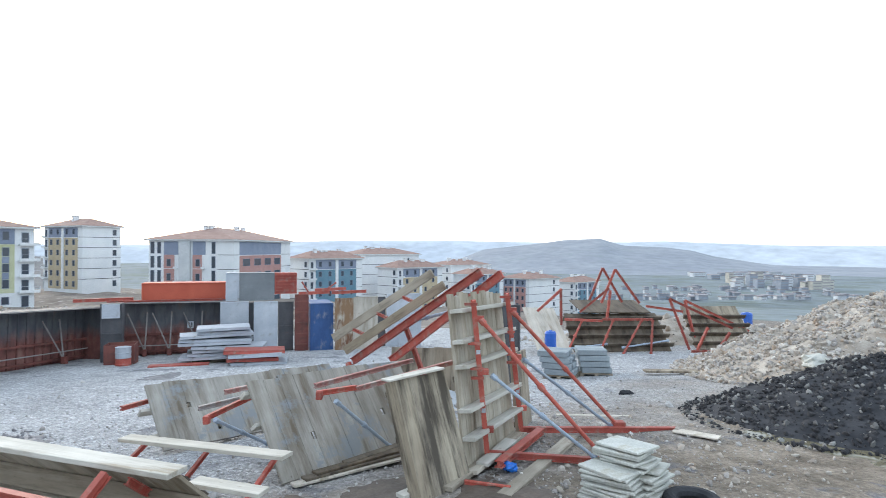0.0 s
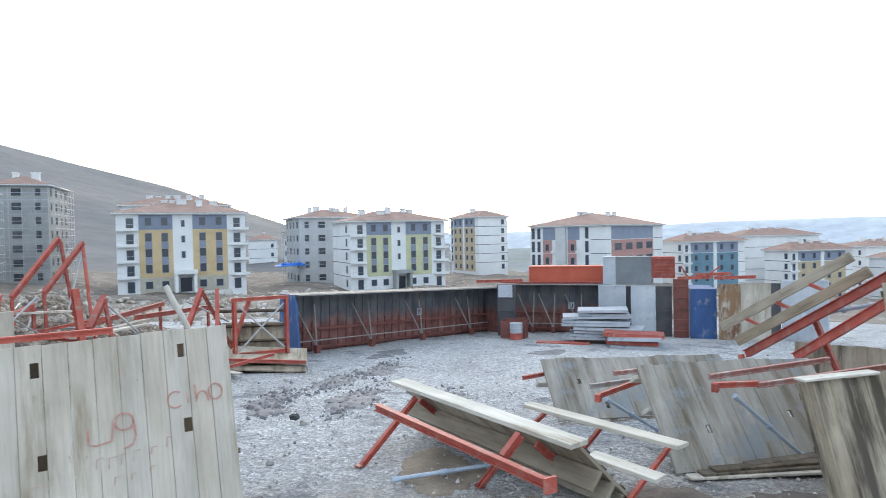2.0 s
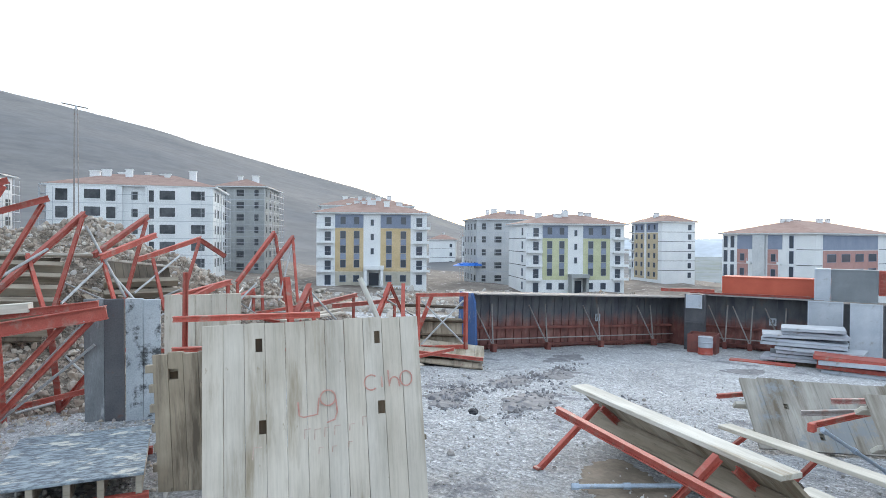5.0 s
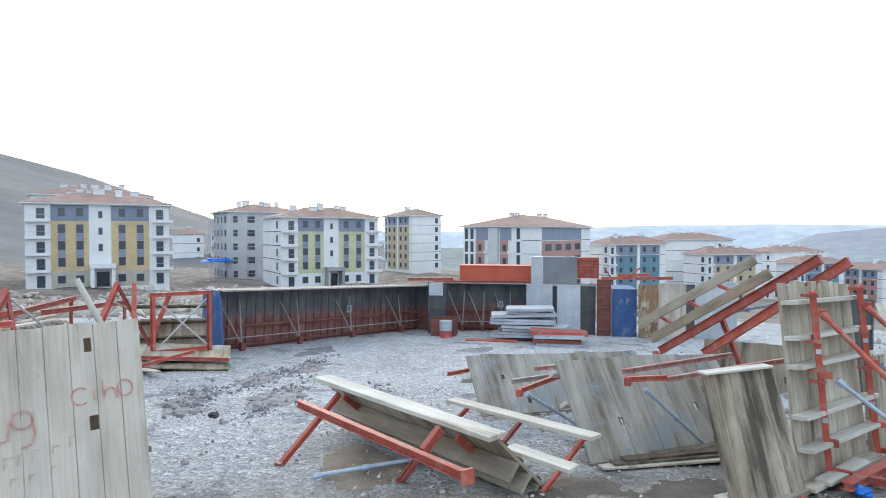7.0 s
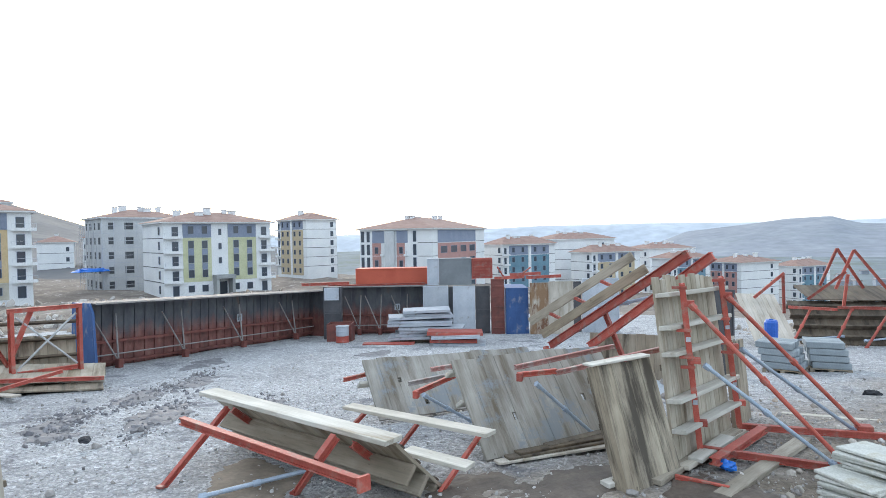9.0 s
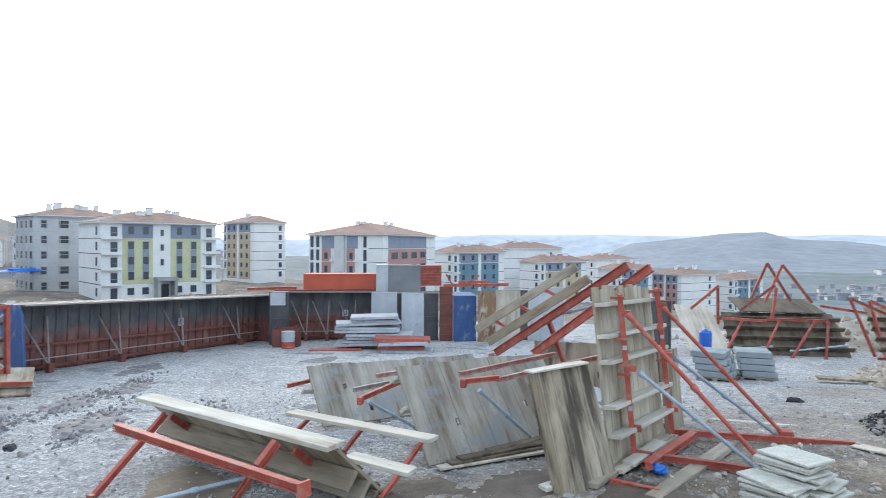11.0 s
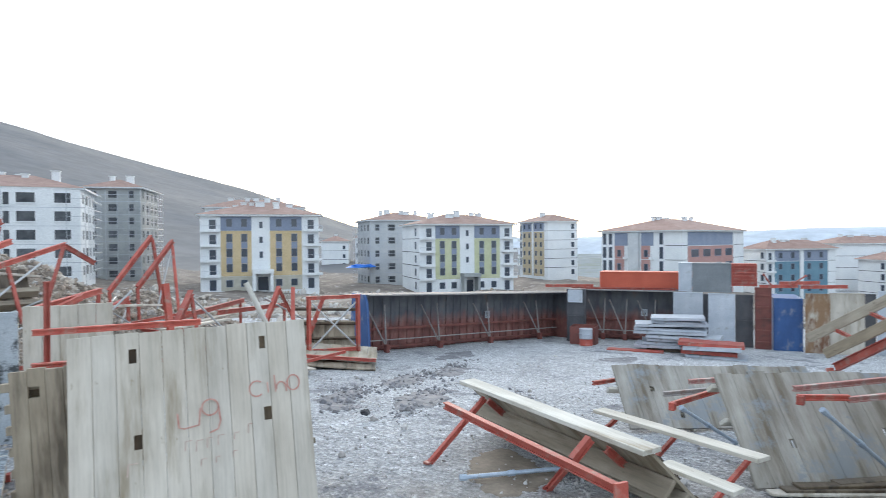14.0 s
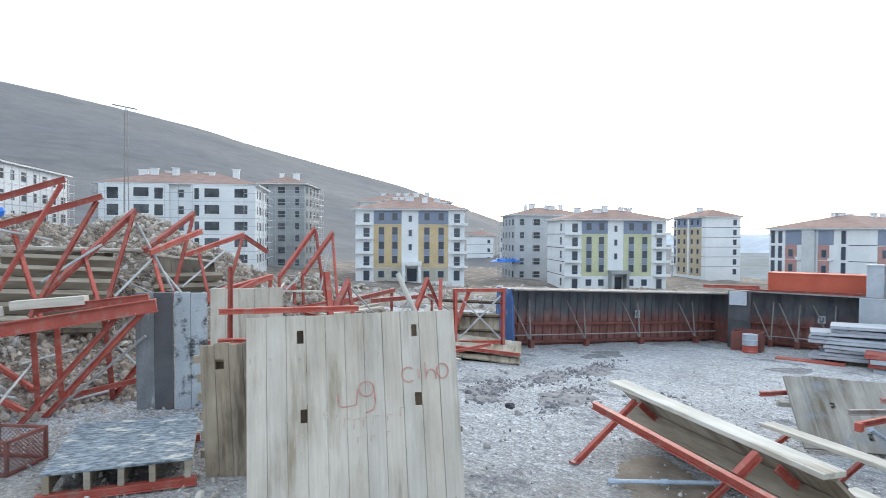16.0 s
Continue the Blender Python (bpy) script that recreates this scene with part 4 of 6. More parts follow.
def wall_form(name, label, left, right, z_left, z_right, height, deep, feet, end=None):
    """A half-tunnel form: a ribbed back wall, an overhanging deck and forked props."""
    p, q = Vector((*left, z_left)), Vector((*right, z_right))
    m = basis(p, q - p, (0, 0, 1))
    w = (q - p).length
    top = thing(name, label, "steel formwork", "steel wall forms", m)
    part("back_sheet", boxed(0, w, deep, deep + 0.05, -0.35, height * 0.5), FORM, top)
    part("back_sheet", boxed(0, w, deep, deep + 0.05, height * 0.5 + 0.004, height - 0.08), FORM, top, "black upper sheet")
    n = int(w / 0.4)
    rib = mesh_of("rib", boxed(-0.02, 0.02, -0.045, 0, -0.2, height * 0.5), FORM)
    rib2 = mesh_of("rib", boxed(-0.015, 0.015, -0.025, 0, height * 0.5, height - 0.15), FORM)
    for k in range(n + 1):
        x = 0.05 + (w - 0.1) * k / n
        shared("rib", rib, top, Matrix.Translation((x, deep - 0.003, 0)))
        shared("rib", rib2, top, Matrix.Translation((x, deep - 0.003, 0)))
    for z in (0.1, height * 0.36):
        part("rail", boxed(0, w, deep - 0.2, deep - 0.09, z, z + 0.09), RUST, top)
    tube(top, (0.1, deep - 0.3, 0.42), (w - 0.1, deep - 0.32, 0.47), 0.024, DUSTY, "pipe", False)
    part("deck", boxed(-0.05, w + 0.05, -0.02, deep + 0.06, height - 0.06, height), DARK, top)
    part("deck_edge", boxed(-0.05, w + 0.05, -0.05, -0.024, height - 0.04, height + 0.01), DUSTY, top)
    for f in feet:
        x = f * w
        tube(top, (x, 0.55, 0.2), (x - 0.75, deep - 0.2, height * 0.78), 0.027, DUSTY, "prop", False)
        tube(top, (x, 0.55, 0.2), (x + 0.06, deep - 0.22, height * 0.8), 0.03, DUSTY, "prop", False)
        part("prop_foot", boxed(x - 0.09, x + 0.09, 0.4, 0.62, -0.03, 0.3, 0.02), RUST, top)
        part("base_plate", boxed(x - 0.16, x + 0.16, 0.34, 0.7, -0.06, -0.034), RUST, top)
    plate = part("number_plate", boxed(w * 0.6 - 0.14, w * 0.6 + 0.14, deep - 0.09, deep - 0.075, height * 0.47, height * 0.47 + 0.32), GREYSTEEL, top, "pale plate with two dark strokes")
    for k in (-0.055, 0.05):
        part("mark", boxed(w * 0.6 + k - 0.02, w * 0.6 + k + 0.02, deep - 0.1, deep - 0.094, height * 0.47 + 0.06, height * 0.47 + 0.26), DARK, plate)
    part("return_plate", boxed(w + 0.004, w + 0.05, 0.03, deep + 0.5, -0.35, height - 0.07), FORM, top)
    if end:
        bm = bmesh.new()
        vs = [bm.verts.new(v) for x in (-0.14, -0.06) for v in ((x, -0.3, -0.02), (x, deep, -0.02), (x, deep, height), (x, 0.2, height), (x, 0.0, height * 0.85))]
        bm.faces.new(vs[:5])
        bm.faces.new(vs[5:][::-1])
        for k in range(5):
            bm.faces.new((vs[k], vs[5 + k], vs[5 + (k + 1) % 5], vs[(k + 1) % 5]))
        bmesh.ops.recalc_face_normals(bm, faces=bm.faces)
        part("end_plate", bm, end, top, "blue painted end plate")
    return top


wall_form("wall_form", "long half-tunnel steel form, black above and rust red below", (-16.65, 14.3), (-14.6, 25.45), -1.06, -1.62, 2.25, 1.1, (0.1, 0.33, 0.58, 0.86), BLUE)
wall_form("wall_form", "shorter rust-red half-tunnel steel form behind grey sheets", (-14.0, 25.5), (-9.6, 26.85), -1.62, -1.62, 2.42, 1.0, (0.2, 0.42, 0.7))

# the row behind the forms stands square to one line of sight
ROW = pose(0, 0, 0.28, 0, 0, 18.1)


def upright(name, label, category, u0, u1, v, z0, z1, deep, mat, ribs=0, group="", lip=0.04):
    """A sheet-metal unit: a rimmed front with optional ribs, on the row's line."""
    top = thing(name, label, category, group, ROW @ Matrix.Translation((u0, v, z0)))
    w, h = u1 - u0, z1 - z0
    part("body", boxed(0, w, 0.03, deep, 0, h, 0.01), mat, top)
    part("rim", ring_bm(0, w, 0, h, 0, 0.026, lip), mat, top)
    for k in range(ribs):
        z = h * (k + 0.7) / (ribs + 0.4)
        part("rib", boxed(lip + 0.01, w - lip - 0.01, -0.02, 0.026, z, z + 0.05), mat, top)
    return top


upright("steel_post_form", "narrow dark steel corner form with a pale top", "steel formwork", -5.85, -5.05, 27.4, -1.93, 0.6, 0.5, DARK, 3)
upright("patch_sheet", "pale grey patch sheet on the corner form", "sheet", -5.78, -5.12, 27.3, 0.0, 0.58, 0.05, GREYSTEEL)
upright("steel_formwork", "grey steel panel leaning upright in the row", "steel panel", -1.28, -0.07, 28.3, -1.93, 0.5, 0.12, GREYSTEEL, 0, "grey steel panels")
upright("steel_formwork", "grey steel panel with a scuffed lower corner", "steel panel", 0.15, 1.2, 28.3, -1.93, 0.48, 0.12, GREYSTEEL, 0, "grey steel panels")
# Dark sheet added so the gap between the grey panels reads as shaded.
upright("steel_formwork", "dark sheet added as shade in the gap between two grey panels", "steel panel", -0.3, 0.4, 28.6, -1.93, 0.42, 0.1, DARK, 0)
# Black sheet added where the row has only a dark gap.
upright("steel_formwork", "black sheet set back to fill a dark gap in the row", "steel panel", 1.24, 1.94, 28.8, -1.93, 0.41, 0.12, DARK, 1)
upright("steel_formwork", "rust-red ribbed steel form on edge", "steel panel", 1.98, 2.6, 28.4, -1.93, 0.76, 0.3, RUST, 5)
upright("steel_container", "blue painted steel container end with a dented door", "container", 2.66, 3.72, 28.2, -1.93, 0.35, 2.2, BLUE, 0)
upright("plywood_board", "brown rain-stained plywood sheet on edge", "plywood sheet", 3.76, 4.62, 27.9, -1.93, 0.6, 0.08, OCHRE, 0, "plywood sheets", 0.02)
upright("plywood_board", "pale peeling plywood sheet on edge", "plywood sheet", 4.64, 5.8, 27.95, -1.93, 0.64, 0.08, PLANK_PALE, 0, "plywood sheets", 0.02)
upright("steel_formwork", "black steel panel beside the plywood", "steel panel", 5.85, 6.29, 28.5, -1.93, 0.58, 0.12, DARK, 0)
upright("steel_formwork", "light grey steel panel behind the ramp of planks", "steel panel", 6.31, 8.05, 28.3, -1.93, 0.73, 0.12, GREYSTEEL, 0, "grey steel panels")
upright("steel_formwork", "black steel panel standing behind the tall plank panel", "steel panel", 6.85, 7.5, 15.7, -1.1, 1.3, 0.1, DARK, 2)
upright("steel_box", "pale grey steel box stacked on the row", "steel box", -1.07, -0.51, 28.6, 0.504, 1.8, 0.8, GREYSTEEL)
upright("steel_box", "large dull grey steel box stacked on the row", "steel box", -0.49, 1.06, 28.6, 0.504, 1.79, 0.8, plain("dull_grey_steel", (0.17, 0.19, 0.21), (0.24, 0.26, 0.28), 1.0, 0.5, 0.2))
upright("steel_rack", "red ribbed steel rack stacked on the row", "steel rack", 1.08, 2.07, 28.6, 0.8, 1.77, 0.8, RED, 6)
upright("skip_container", "long orange-red steel trough behind the forms", "container", -4.67, -1.1, 29.6, -1.93, 1.31, 1.2, ORANGE, 0)

t = thing("waler_bundle", "red steel walers laid along the top of the row", "steel beams", "", ROW)
for k, (a, b, z) in enumerate(((2.15, 3.6, 0.80), (2.9, 4.4, 0.95), (3.7, 5.4, 0.80), (-5.9, -1.2, 0.52), (-7.2, -4.9, 0.62))):
    beam(t, (a, 28.5 + 0.1 * k, z), (b, 28.7 + 0.08 * k, z + 0.04))
tube(t, (3.3, 28.6, 0.85), (3.9, 28.6, 1.3), 0.03, RED)
tube(t, (2.6, 28.6, 0.85), (2.3, 28.6, 1.35), 0.03, RED)


def oil_drum(u, v, z, label, low, high):
    top = thing("oil_drum", label, "drum", "", ROW @ Matrix.Translation((u, v, z)))
    for name, z0, z1, mat in (("drum_body", 0, 0.45, low), ("drum_top", 0.454, 0.88, high)):
        bm = bmesh.new()
        prof = [(0.27, z0), (0.285, z0 + 0.02), (0.28, z0 + 0.04), (0.28, (z0 + z1) / 2 - 0.03), (0.295, (z0 + z1) / 2), (0.28, (z0 + z1) / 2 + 0.03), (0.28, z1 - 0.03), (0.29, z1)]
        rings = [[bm.verts.new((r * math.cos(a * math.pi / 10), r * math.sin(a * math.pi / 10), z)) for a in range(20)] for r, z in prof]
        for a, b in zip(rings, rings[1:]):
            for k in range(20):
                bm.faces.new((a[k], a[(k + 1) % 20], b[(k + 1) % 20], b[k]))
        bm.faces.new(rings[0][::-1])
        bm.faces.new(rings[-1])
        part(name, bm, mat, top)
    return top


oil_drum(-4.73, 25.9, -1.86, "oil drum, white above and red below", RED, GREYSTEEL)
b = thing("steel_bin", "open rusty steel bin beside the drum", "bin", "", ROW @ Matrix.Translation((-5.5, 26.3, -1.95)))
for x0, x1, y0, y1 in ((0, 1.1, 0, 0.03), (0, 1.1, 0.87, 0.9), (0, 0.03, 0.034, 0.866), (1.07, 1.1, 0.034, 0.866)):
    part("bin_side", boxed(x0, x1, y0, y1, 0, 0.98), RUST, b)
part("bin_floor", boxed(0.034, 1.066, 0.034, 0.866, 0, 0.03), RUST, b)


def sheet_stack(label, u0, u1, v, z, count, mat, deep, seed, thick=0.13, mix=None):
    rnd = random.Random(seed)
    for k in range(count):
        du, dv, da = rnd.uniform(-0.3, 0.3), rnd.uniform(-0.15, 0.15), rnd.uniform(-9, 9)
        w = (u1 - u0) * rnd.uniform(0.65, 1.0)
        m = ROW @ Matrix.Translation((u0 + du + (u1 - u0 - w) / 2, v + dv, z + k * (thick + 0.03))) @ pose(0, 0, 0, 0, rnd.uniform(-1.3, 1.3), da)
        top = thing("steel_shutter", label, "steel panel", "stacked steel panels", m)
        mt = mix if mix and k % 2 else mat
        part("sheet", boxed(0, w, 0, deep, thick - 0.02, thick), mt, top)
        part("rim", boxed(0, w, 0, 0.03, 0, thick - 0.024), mt, top)
        part("rim", boxed(0, w, deep - 0.03, deep, 0, thick - 0.024), mt, top)
        for e in range(5):
            x = 0.01 + (w - 0.06) * e / 4
            part("stiffener", boxed(x, x + 0.04, 0.034, deep - 0.034, 0, thick - 0.024), mt, top)


sheet_stack("grey steel form panel in a loose stack", -2.55, 0.25, 25.4, -1.55, 9, GREYSTEEL, 1.3, 31, 0.11)
t = thing("bearer", "dark timber bearer under the stack of steel panels", "timber", "", ROW @ Matrix.Translation((-2.2, 25.5, -1.95)))
part("beam", boxed(0, 2.2, 0, 1.2, 0, 0.39), PLANK_DARK, t)
sheet_stack("rusty red steel form panel lying flat", -3.9, -1.6, 24.9, -1.83, 2, RED, 0.45, 32, 0.1)
sheet_stack("steel form panel lying in a red and grey stack", -1.1, 1.3, 24.0, -1.8, 5, RED, 1.0, 33, 0.13, GREYSTEEL)


# ---- plank panels in the foreground ----
def panel_between(name, label, a, b, top_a, count, mat, **kw):
    """A plank panel from its foot corners and the way its left edge rises."""
    a, b, ta = Vector(a), Vector(b), Vector(top_a)
    m = basis(a, b - a, ta - a)
    return plank_panel(name, label, m, (b - a).length, (ta - a).length, count, mat, **kw)


panel_between("wooden_formwork", "tall plank wall panel standing upright with boards across its back", (0.38, 8.38, -0.06), (1.32, 10.33, -0.12), (0.075, 8.51, 2.54), 12, PLANK, joint=0.006, walers=(0.02, 0.47, 0.88, 1.5, 1.86, 2.31), waler_side=-1, waler_over=0.02, waler_depth=0.2, seed=3, rough_top=0.1)
panel_between("wooden_formwork", "narrow plank panel behind the tall one", (1.4, 10.5, -0.13), (1.82, 11.8, -0.25), (1.24, 10.52, 1.3), 4, PLANK_BROWN, seed=33, thick=0.06)
panel_between("wooden_formwork", "low damp brown plank panel standing beside the tall one", (-0.2, 7.33, -0.06), (0.46, 8.21, -0.09), (-0.66, 7.6, 1.44), 4, PLANK_WET, thick=0.2, seed=4, rough_top=0.01)
panel_between("wooden_formwork", "leaning plank panel with cement streaks", (-2.15, 7.99, -0.06), (-0.12, 10.55, -0.2), (-2.83, 8.7, 1.23), 12, PLANK_STREAKED, seed=5, walers=(0.3, 0.9, 1.4), rough_top=0.05, holes=((0.75, 0.83, 0.5, 0.62), (2.3, 2.38, 0.62, 0.74)), joint=0.0012)
panel_between("wooden_formwork", "leaning plank panel behind the streaked one", (-4.58, 9.66, -0.18), (-1.95, 12.86, -0.4), (-5.31, 10.13, 0.8), 13, PLANK_STREAKED, seed=6, walers=(0.3, 0.8), rough_top=0.05, waler_over=0.1, holes=((0.62, 0.7, 0.72, 0.82), (1.05, 1.13, 0.2, 0.32)), joint=0.0012)

# braces of the tall panel, standing before its boards
t = thing("bracing_frame", "red steel soldiers and raking props holding the tall panel", "bracing", "bracing frames")
for foot, head, end, f1, f2, high, low in (((0.72, 8.92, 0.06), (0.48, 8.59, 2.43), (2.75, 8.8, -0.02), (2.5, 8.8, 0.02), (2.36, 8.8, 0.03), (0.58, 8.55, 2.16), (0.75, 8.54, 1.34)),
                                           ((1.42, 10.36, 0.0), (1.12, 9.99, 2.43), (4.3, 10.75, -0.1), (3.24, 10.72, -0.04), (3.12, 10.7, -0.04), (1.21, 9.93, 2.13), (1.39, 9.91, 1.33))):
    beam(t, foot, head, 0.075, 0.095, up=(0, 1, 0))
    beam(t, foot, end, 0.08, 0.1, name="base_beam")
    tube(t, high, f1, 0.032, RED, "raking_prop")
    tube(t, low, f2, 0.028, GALV, "raking_prop")
    part("foot_plate", boxed(f1[0] - 0.11, f1[0] + 0.11, f1[1] - 0.09, f1[1] + 0.09, f1[2] - 0.06, f1[2] + 0.1, 0.01), RED, t)
    foot, head = Vector(foot), Vector(head)
    for f in (0.5, 0.56, 0.72, 0.97):
        c = foot.lerp(head, f)
        part("clamp", boxed(c.x - 0.14, c.x + 0.05, c.y - 0.09, c.y - 0.055, c.z, c.z + 0.04), RED, t)
    for f in (0.16, 0.54, 0.88):
        c = foot.lerp(head, f)
        part("clamp_plate", boxed(c.x + 0.0, c.x + 0.13, c.y - 0.05, c.y + 0.05, c.z - 0.03, c.z + 0.05), RED, t)
    for f in (0.28, 0.66):
        c = foot.lerp(head, f)
        part("sticker", boxed(c.x - 0.03, c.x + 0.03, c.y - 0.057, c.y - 0.052, c.z, c.z + 0.11), GREYSTEEL, t, "pale worn sticker")
t = thing("steel_beam", "loose red steel beam lying at the panel's foot", "steel beam")
beam(t, (0.85, 8.4, 0.08), (1.75, 10.3, 0.0), 0.13, 0.1, name="channel")
t = thing("steel_bar", "thin red bar lying in the mud", "steel beam")
beam(t, (0.35, 8.0, -0.02), (0.95, 7.74, 0.0), 0.05, 0.06, name="bar")


def lone_plank(label, p, q, w=0.2, h=0.05, mat=None, category="plank", group="loose timbers"):
    m, ln = along(p, q)
    top = thing("loose_timber", label, category, group, m)
    part("board", boxed(0, ln, -w / 2, w / 2, 0, h, 0.006), mat or TIMBER, top)
    return top


lone_plank("pale board laid on the top edge of the brown panel", (-0.71, 7.55, 1.452), (0.0, 8.5, 1.435), 0.16, 0.03, TIMBER)
lone_plank("grey weathered plank lying on the mud", (0.08, 7.72, -0.04), (1.36, 10.2, -0.06), 0.2, 0.07, TIMBER_DAMP)
lone_plank("grey weathered plank lying on the mud", (0.84, 7.5, -0.05), (2.28, 10.1, -0.08), 0.21, 0.07, TIMBER_DAMP)
lone_plank("short pale board leaning on the beam", (0.62, 8.5, 0.02), (1.15, 9.5, 0.06), 0.2, 0.05, TIMBER)
lone_plank("short board lying across the mud", (-0.5, 7.45, -0.03), (-0.2, 7.8, -0.03), 0.16, 0.06)
lone_plank("thin lath lying on the gravel", (2.4, 12.3, -0.3), (3.9, 12.0, -0.25), 0.12, 0.05)
lone_plank("splintered board lying on brown earth", (4.2, 10.6, -0.08), (4.8, 10.1, -0.06), 0.25, 0.03, PLANK_PALE)
lone_plank("long flat plank lying on gravel", (6.3, 18.6, -0.62), (8.9, 18.4, -0.6), 0.35, 0.06, PLANK_BROWN)
for k in range(7):
    lone_plank("dark wet board in a pile under the leaning panels", (-2.0 + 0.12 * k, 7.9 + 0.14 * k, -0.06 + 0.03 * (k % 3)), (-0.5 + 0.05 * k, 9.2 + 0.16 * k, -0.1 + 0.035 * (k % 3)), 0.16, 0.035, PLANK_DARK if k % 3 else PLANK_PALE)

# red beams and props on the leaning panels
t = thing("bracing_frame", "red soldiers with grey props on the leaning panels", "bracing", "bracing frames")
for p, q, mat in (((-5.32, 9.71, 0.5), (-5.14, 10.43, 0.47), RED), ((-3.54, 8.78, 0.61), (-3, 9.4, 0.81), RED), ((-3.57, 9.63, 0.8), (-3.19, 9.97, 0.83), DUSTY_RED), ((-3.75, 9.02, 0.69), (-3.13, 9.67, 0.74), DUSTY), ((-1.8, 8.52, 1.06), (-1.3, 8.96, 1.05), RED), ((-1.31, 8.96, 1.02), (0.23, 10.05, 1.25), DUSTY_RED), ((-1.91, 8.86, 1.09), (-0.53, 10.69, 1.15), DUSTY_RED)):
    beam(t, p, q, 0.06, 0.075, mat)
for p, q in (((-3.4, 8.78, 0.59), (-2.95, 10.0, -0.17)), ((-1.54, 8.57, 0.94), (-0.78, 9.5, -0.06))):
    tube(t, p, q, 0.028, GALV, "raking_prop")
for x, y, z in ((-3.52, 8.77, 0.6), (-1.77, 8.53, 1.04)):
    part("clamp", boxed(x - 0.045, x + 0.045, y - 0.05, y + 0.05, z - 0.07, z + 0.05, 0.008), RED, t)

# the panel lying as one slope of an A, with its ridge board
panel_between("wooden_formwork", "plank panel leaning on braces like one slope of a tent", (-6.11, 8.21, -0.08), (-2.45, 6.88, -0.06), (-6.4, 7.41, 0.72), 19, PLANK, walers=(0.1, 0.38, 0.66), waler_side=-1, waler_depth=0.26, seed=8, waler_mat=TIMBER_DAMP, rough_top=0.08)
lone_plank("long pale ridge board on top of the sloping panel", (-6.18, 7.08, 0.86), (-2.69, 5.94, 0.82), 0.29, 0.06, TIMBER)
t = thing("bracing_frame", "orange-red frame propping the sloping panel", "bracing", "bracing frames")
beam(t, (-5.81, 6.13, 0.77), (-2.75, 5.25, 0.64), 0.085, 0.095)
part("end_plate", boxed(-0.02, 0.02, -0.075, 0.075, -0.08, 0.08), RED, t, m=along((-2.73, 5.24, 0.64), (-2.58, 5.16, 0.65))[0])
beam(t, (-5.72, 6.94, 0.72), (-5.96, 5.91, -0.07), 0.065, 0.075, name="leg")
beam(t, (-3.39, 5.87, 0.86), (-3.49, 5.64, 0.65), 0.085, 0.095, name="leg")
beam(t, (-3.48, 5.68, 0.68), (-4.18, 6.24, -0.06), 0.065, 0.07, name="leg")
beam(t, (-5.86, 7.22, 0.6), (-5.62, 7.75, 0.08), 0.08, 0.09, name="leg")
beam(t, (-3.42, 6.35, 0.6), (-3.18, 6.9, 0.08), 0.08, 0.09, name="leg")
tube(t, (-5.2, 5.7, 0.0), (-4.3, 6.9, 0.0), 0.03, GALV)
for x, y in ((-5.96, 5.91), (-4.18, 6.24)):
    part("foot_plate", boxed(x - 0.05, x + 0.05, y - 0.05, y + 0.05, -0.05, -0.02), RED, t)

t = thing("clamped_boards", "two pale boards clamped on red beams, lying flat", "formwork", "")
for p, q, w in (((-4.59, 8.46, 0.38), (-1.95, 7.46, 0.48), 0.24), ((-2.98, 7.01, 0.32), (-2.04, 6.76, 0.29), 0.24)):
    m, ln = along(p, q)
    part("board", boxed(0, ln, -w / 2, w / 2, 0, 0.055, 0.006), TIMBER, t, m=m)
for p, q in (((-4.3, 8.62, 0.33), (-4.6, 8.15, -0.05)), ((-3.3, 8.3, 0.30), (-3.5, 7.75, -0.05)), ((-2.2, 7.8, 0.36), (-2.42, 6.7, -0.03))):
    beam(t, p, q, 0.05, 0.06, name="crossbeam")


# ---- stack of pale slabs, pallets of kerbs ----
rnd = random.Random(40)
for k in range(16):
    for side, (x, y) in enumerate(((2.45, 7.56), (2.2, 7.36))):
        if side and k > 10:
            continue
        if not side and k < 10:
            x += 0.15
        m = pose(x + rnd.uniform(-0.05, 0.05), y + rnd.uniform(-0.05, 0.05), -0.05 + k * 0.045, rnd.uniform(-1.5, 1.5), rnd.uniform(-1.5, 1.5), -42 + rnd.uniform(-10, 10))
        top = thing("slab", "pale chipped slab in an untidy stack", "slab", "stack of slabs", m)
        part("plate", boxed(-0.32, 0.32, -0.25, 0.25, 0, 0.034, 0.006), SLAB, top)


def kerb_pallet(x, y, turn, seed):
    r = random.Random(seed)
    z = yard_z(x, y)
    p = thing("pallet", "wooden pallet under concrete kerbs", "pallet", "pallets", pose(x, y, z, 0, 0, turn))
    for k in range(5):
        part("slat", boxed(-0.5, 0.5, -0.45 + 0.2 * k, -0.33 + 0.2 * k, 0.1, 0.125), PLANK_BROWN, p)
    for k in range(3):
        part("bearer", boxed(-0.5 + 0.44 * k, -0.38 + 0.44 * k, -0.45, 0.47, 0, 0.096), PLANK_BROWN, p)
    for row in range(4):
        for k in range(4):
            dx = r.uniform(-0.03, 0.03) - (0.07 if seed == 1 else 0.04) * row
            m = pose(x, y, z, 0, 0, turn) @ pose(dx, -0.42 + 0.23 * k, 0.13 + row * 0.185, 0, 0, r.uniform(-1.5, 1.5))
            kb = thing("kerb_stone", "grey concrete kerb stone stacked on a pallet", "kerb stone", "kerb stones", m)
            part("stone", boxed(-0.46, 0.46, 0, 0.21, 0, 0.17, 0.015), BLOCK, kb)


kerb_pallet(3.72, 18.6, -22, 1)
kerb_pallet(4.85, 19.0, -6, 2)


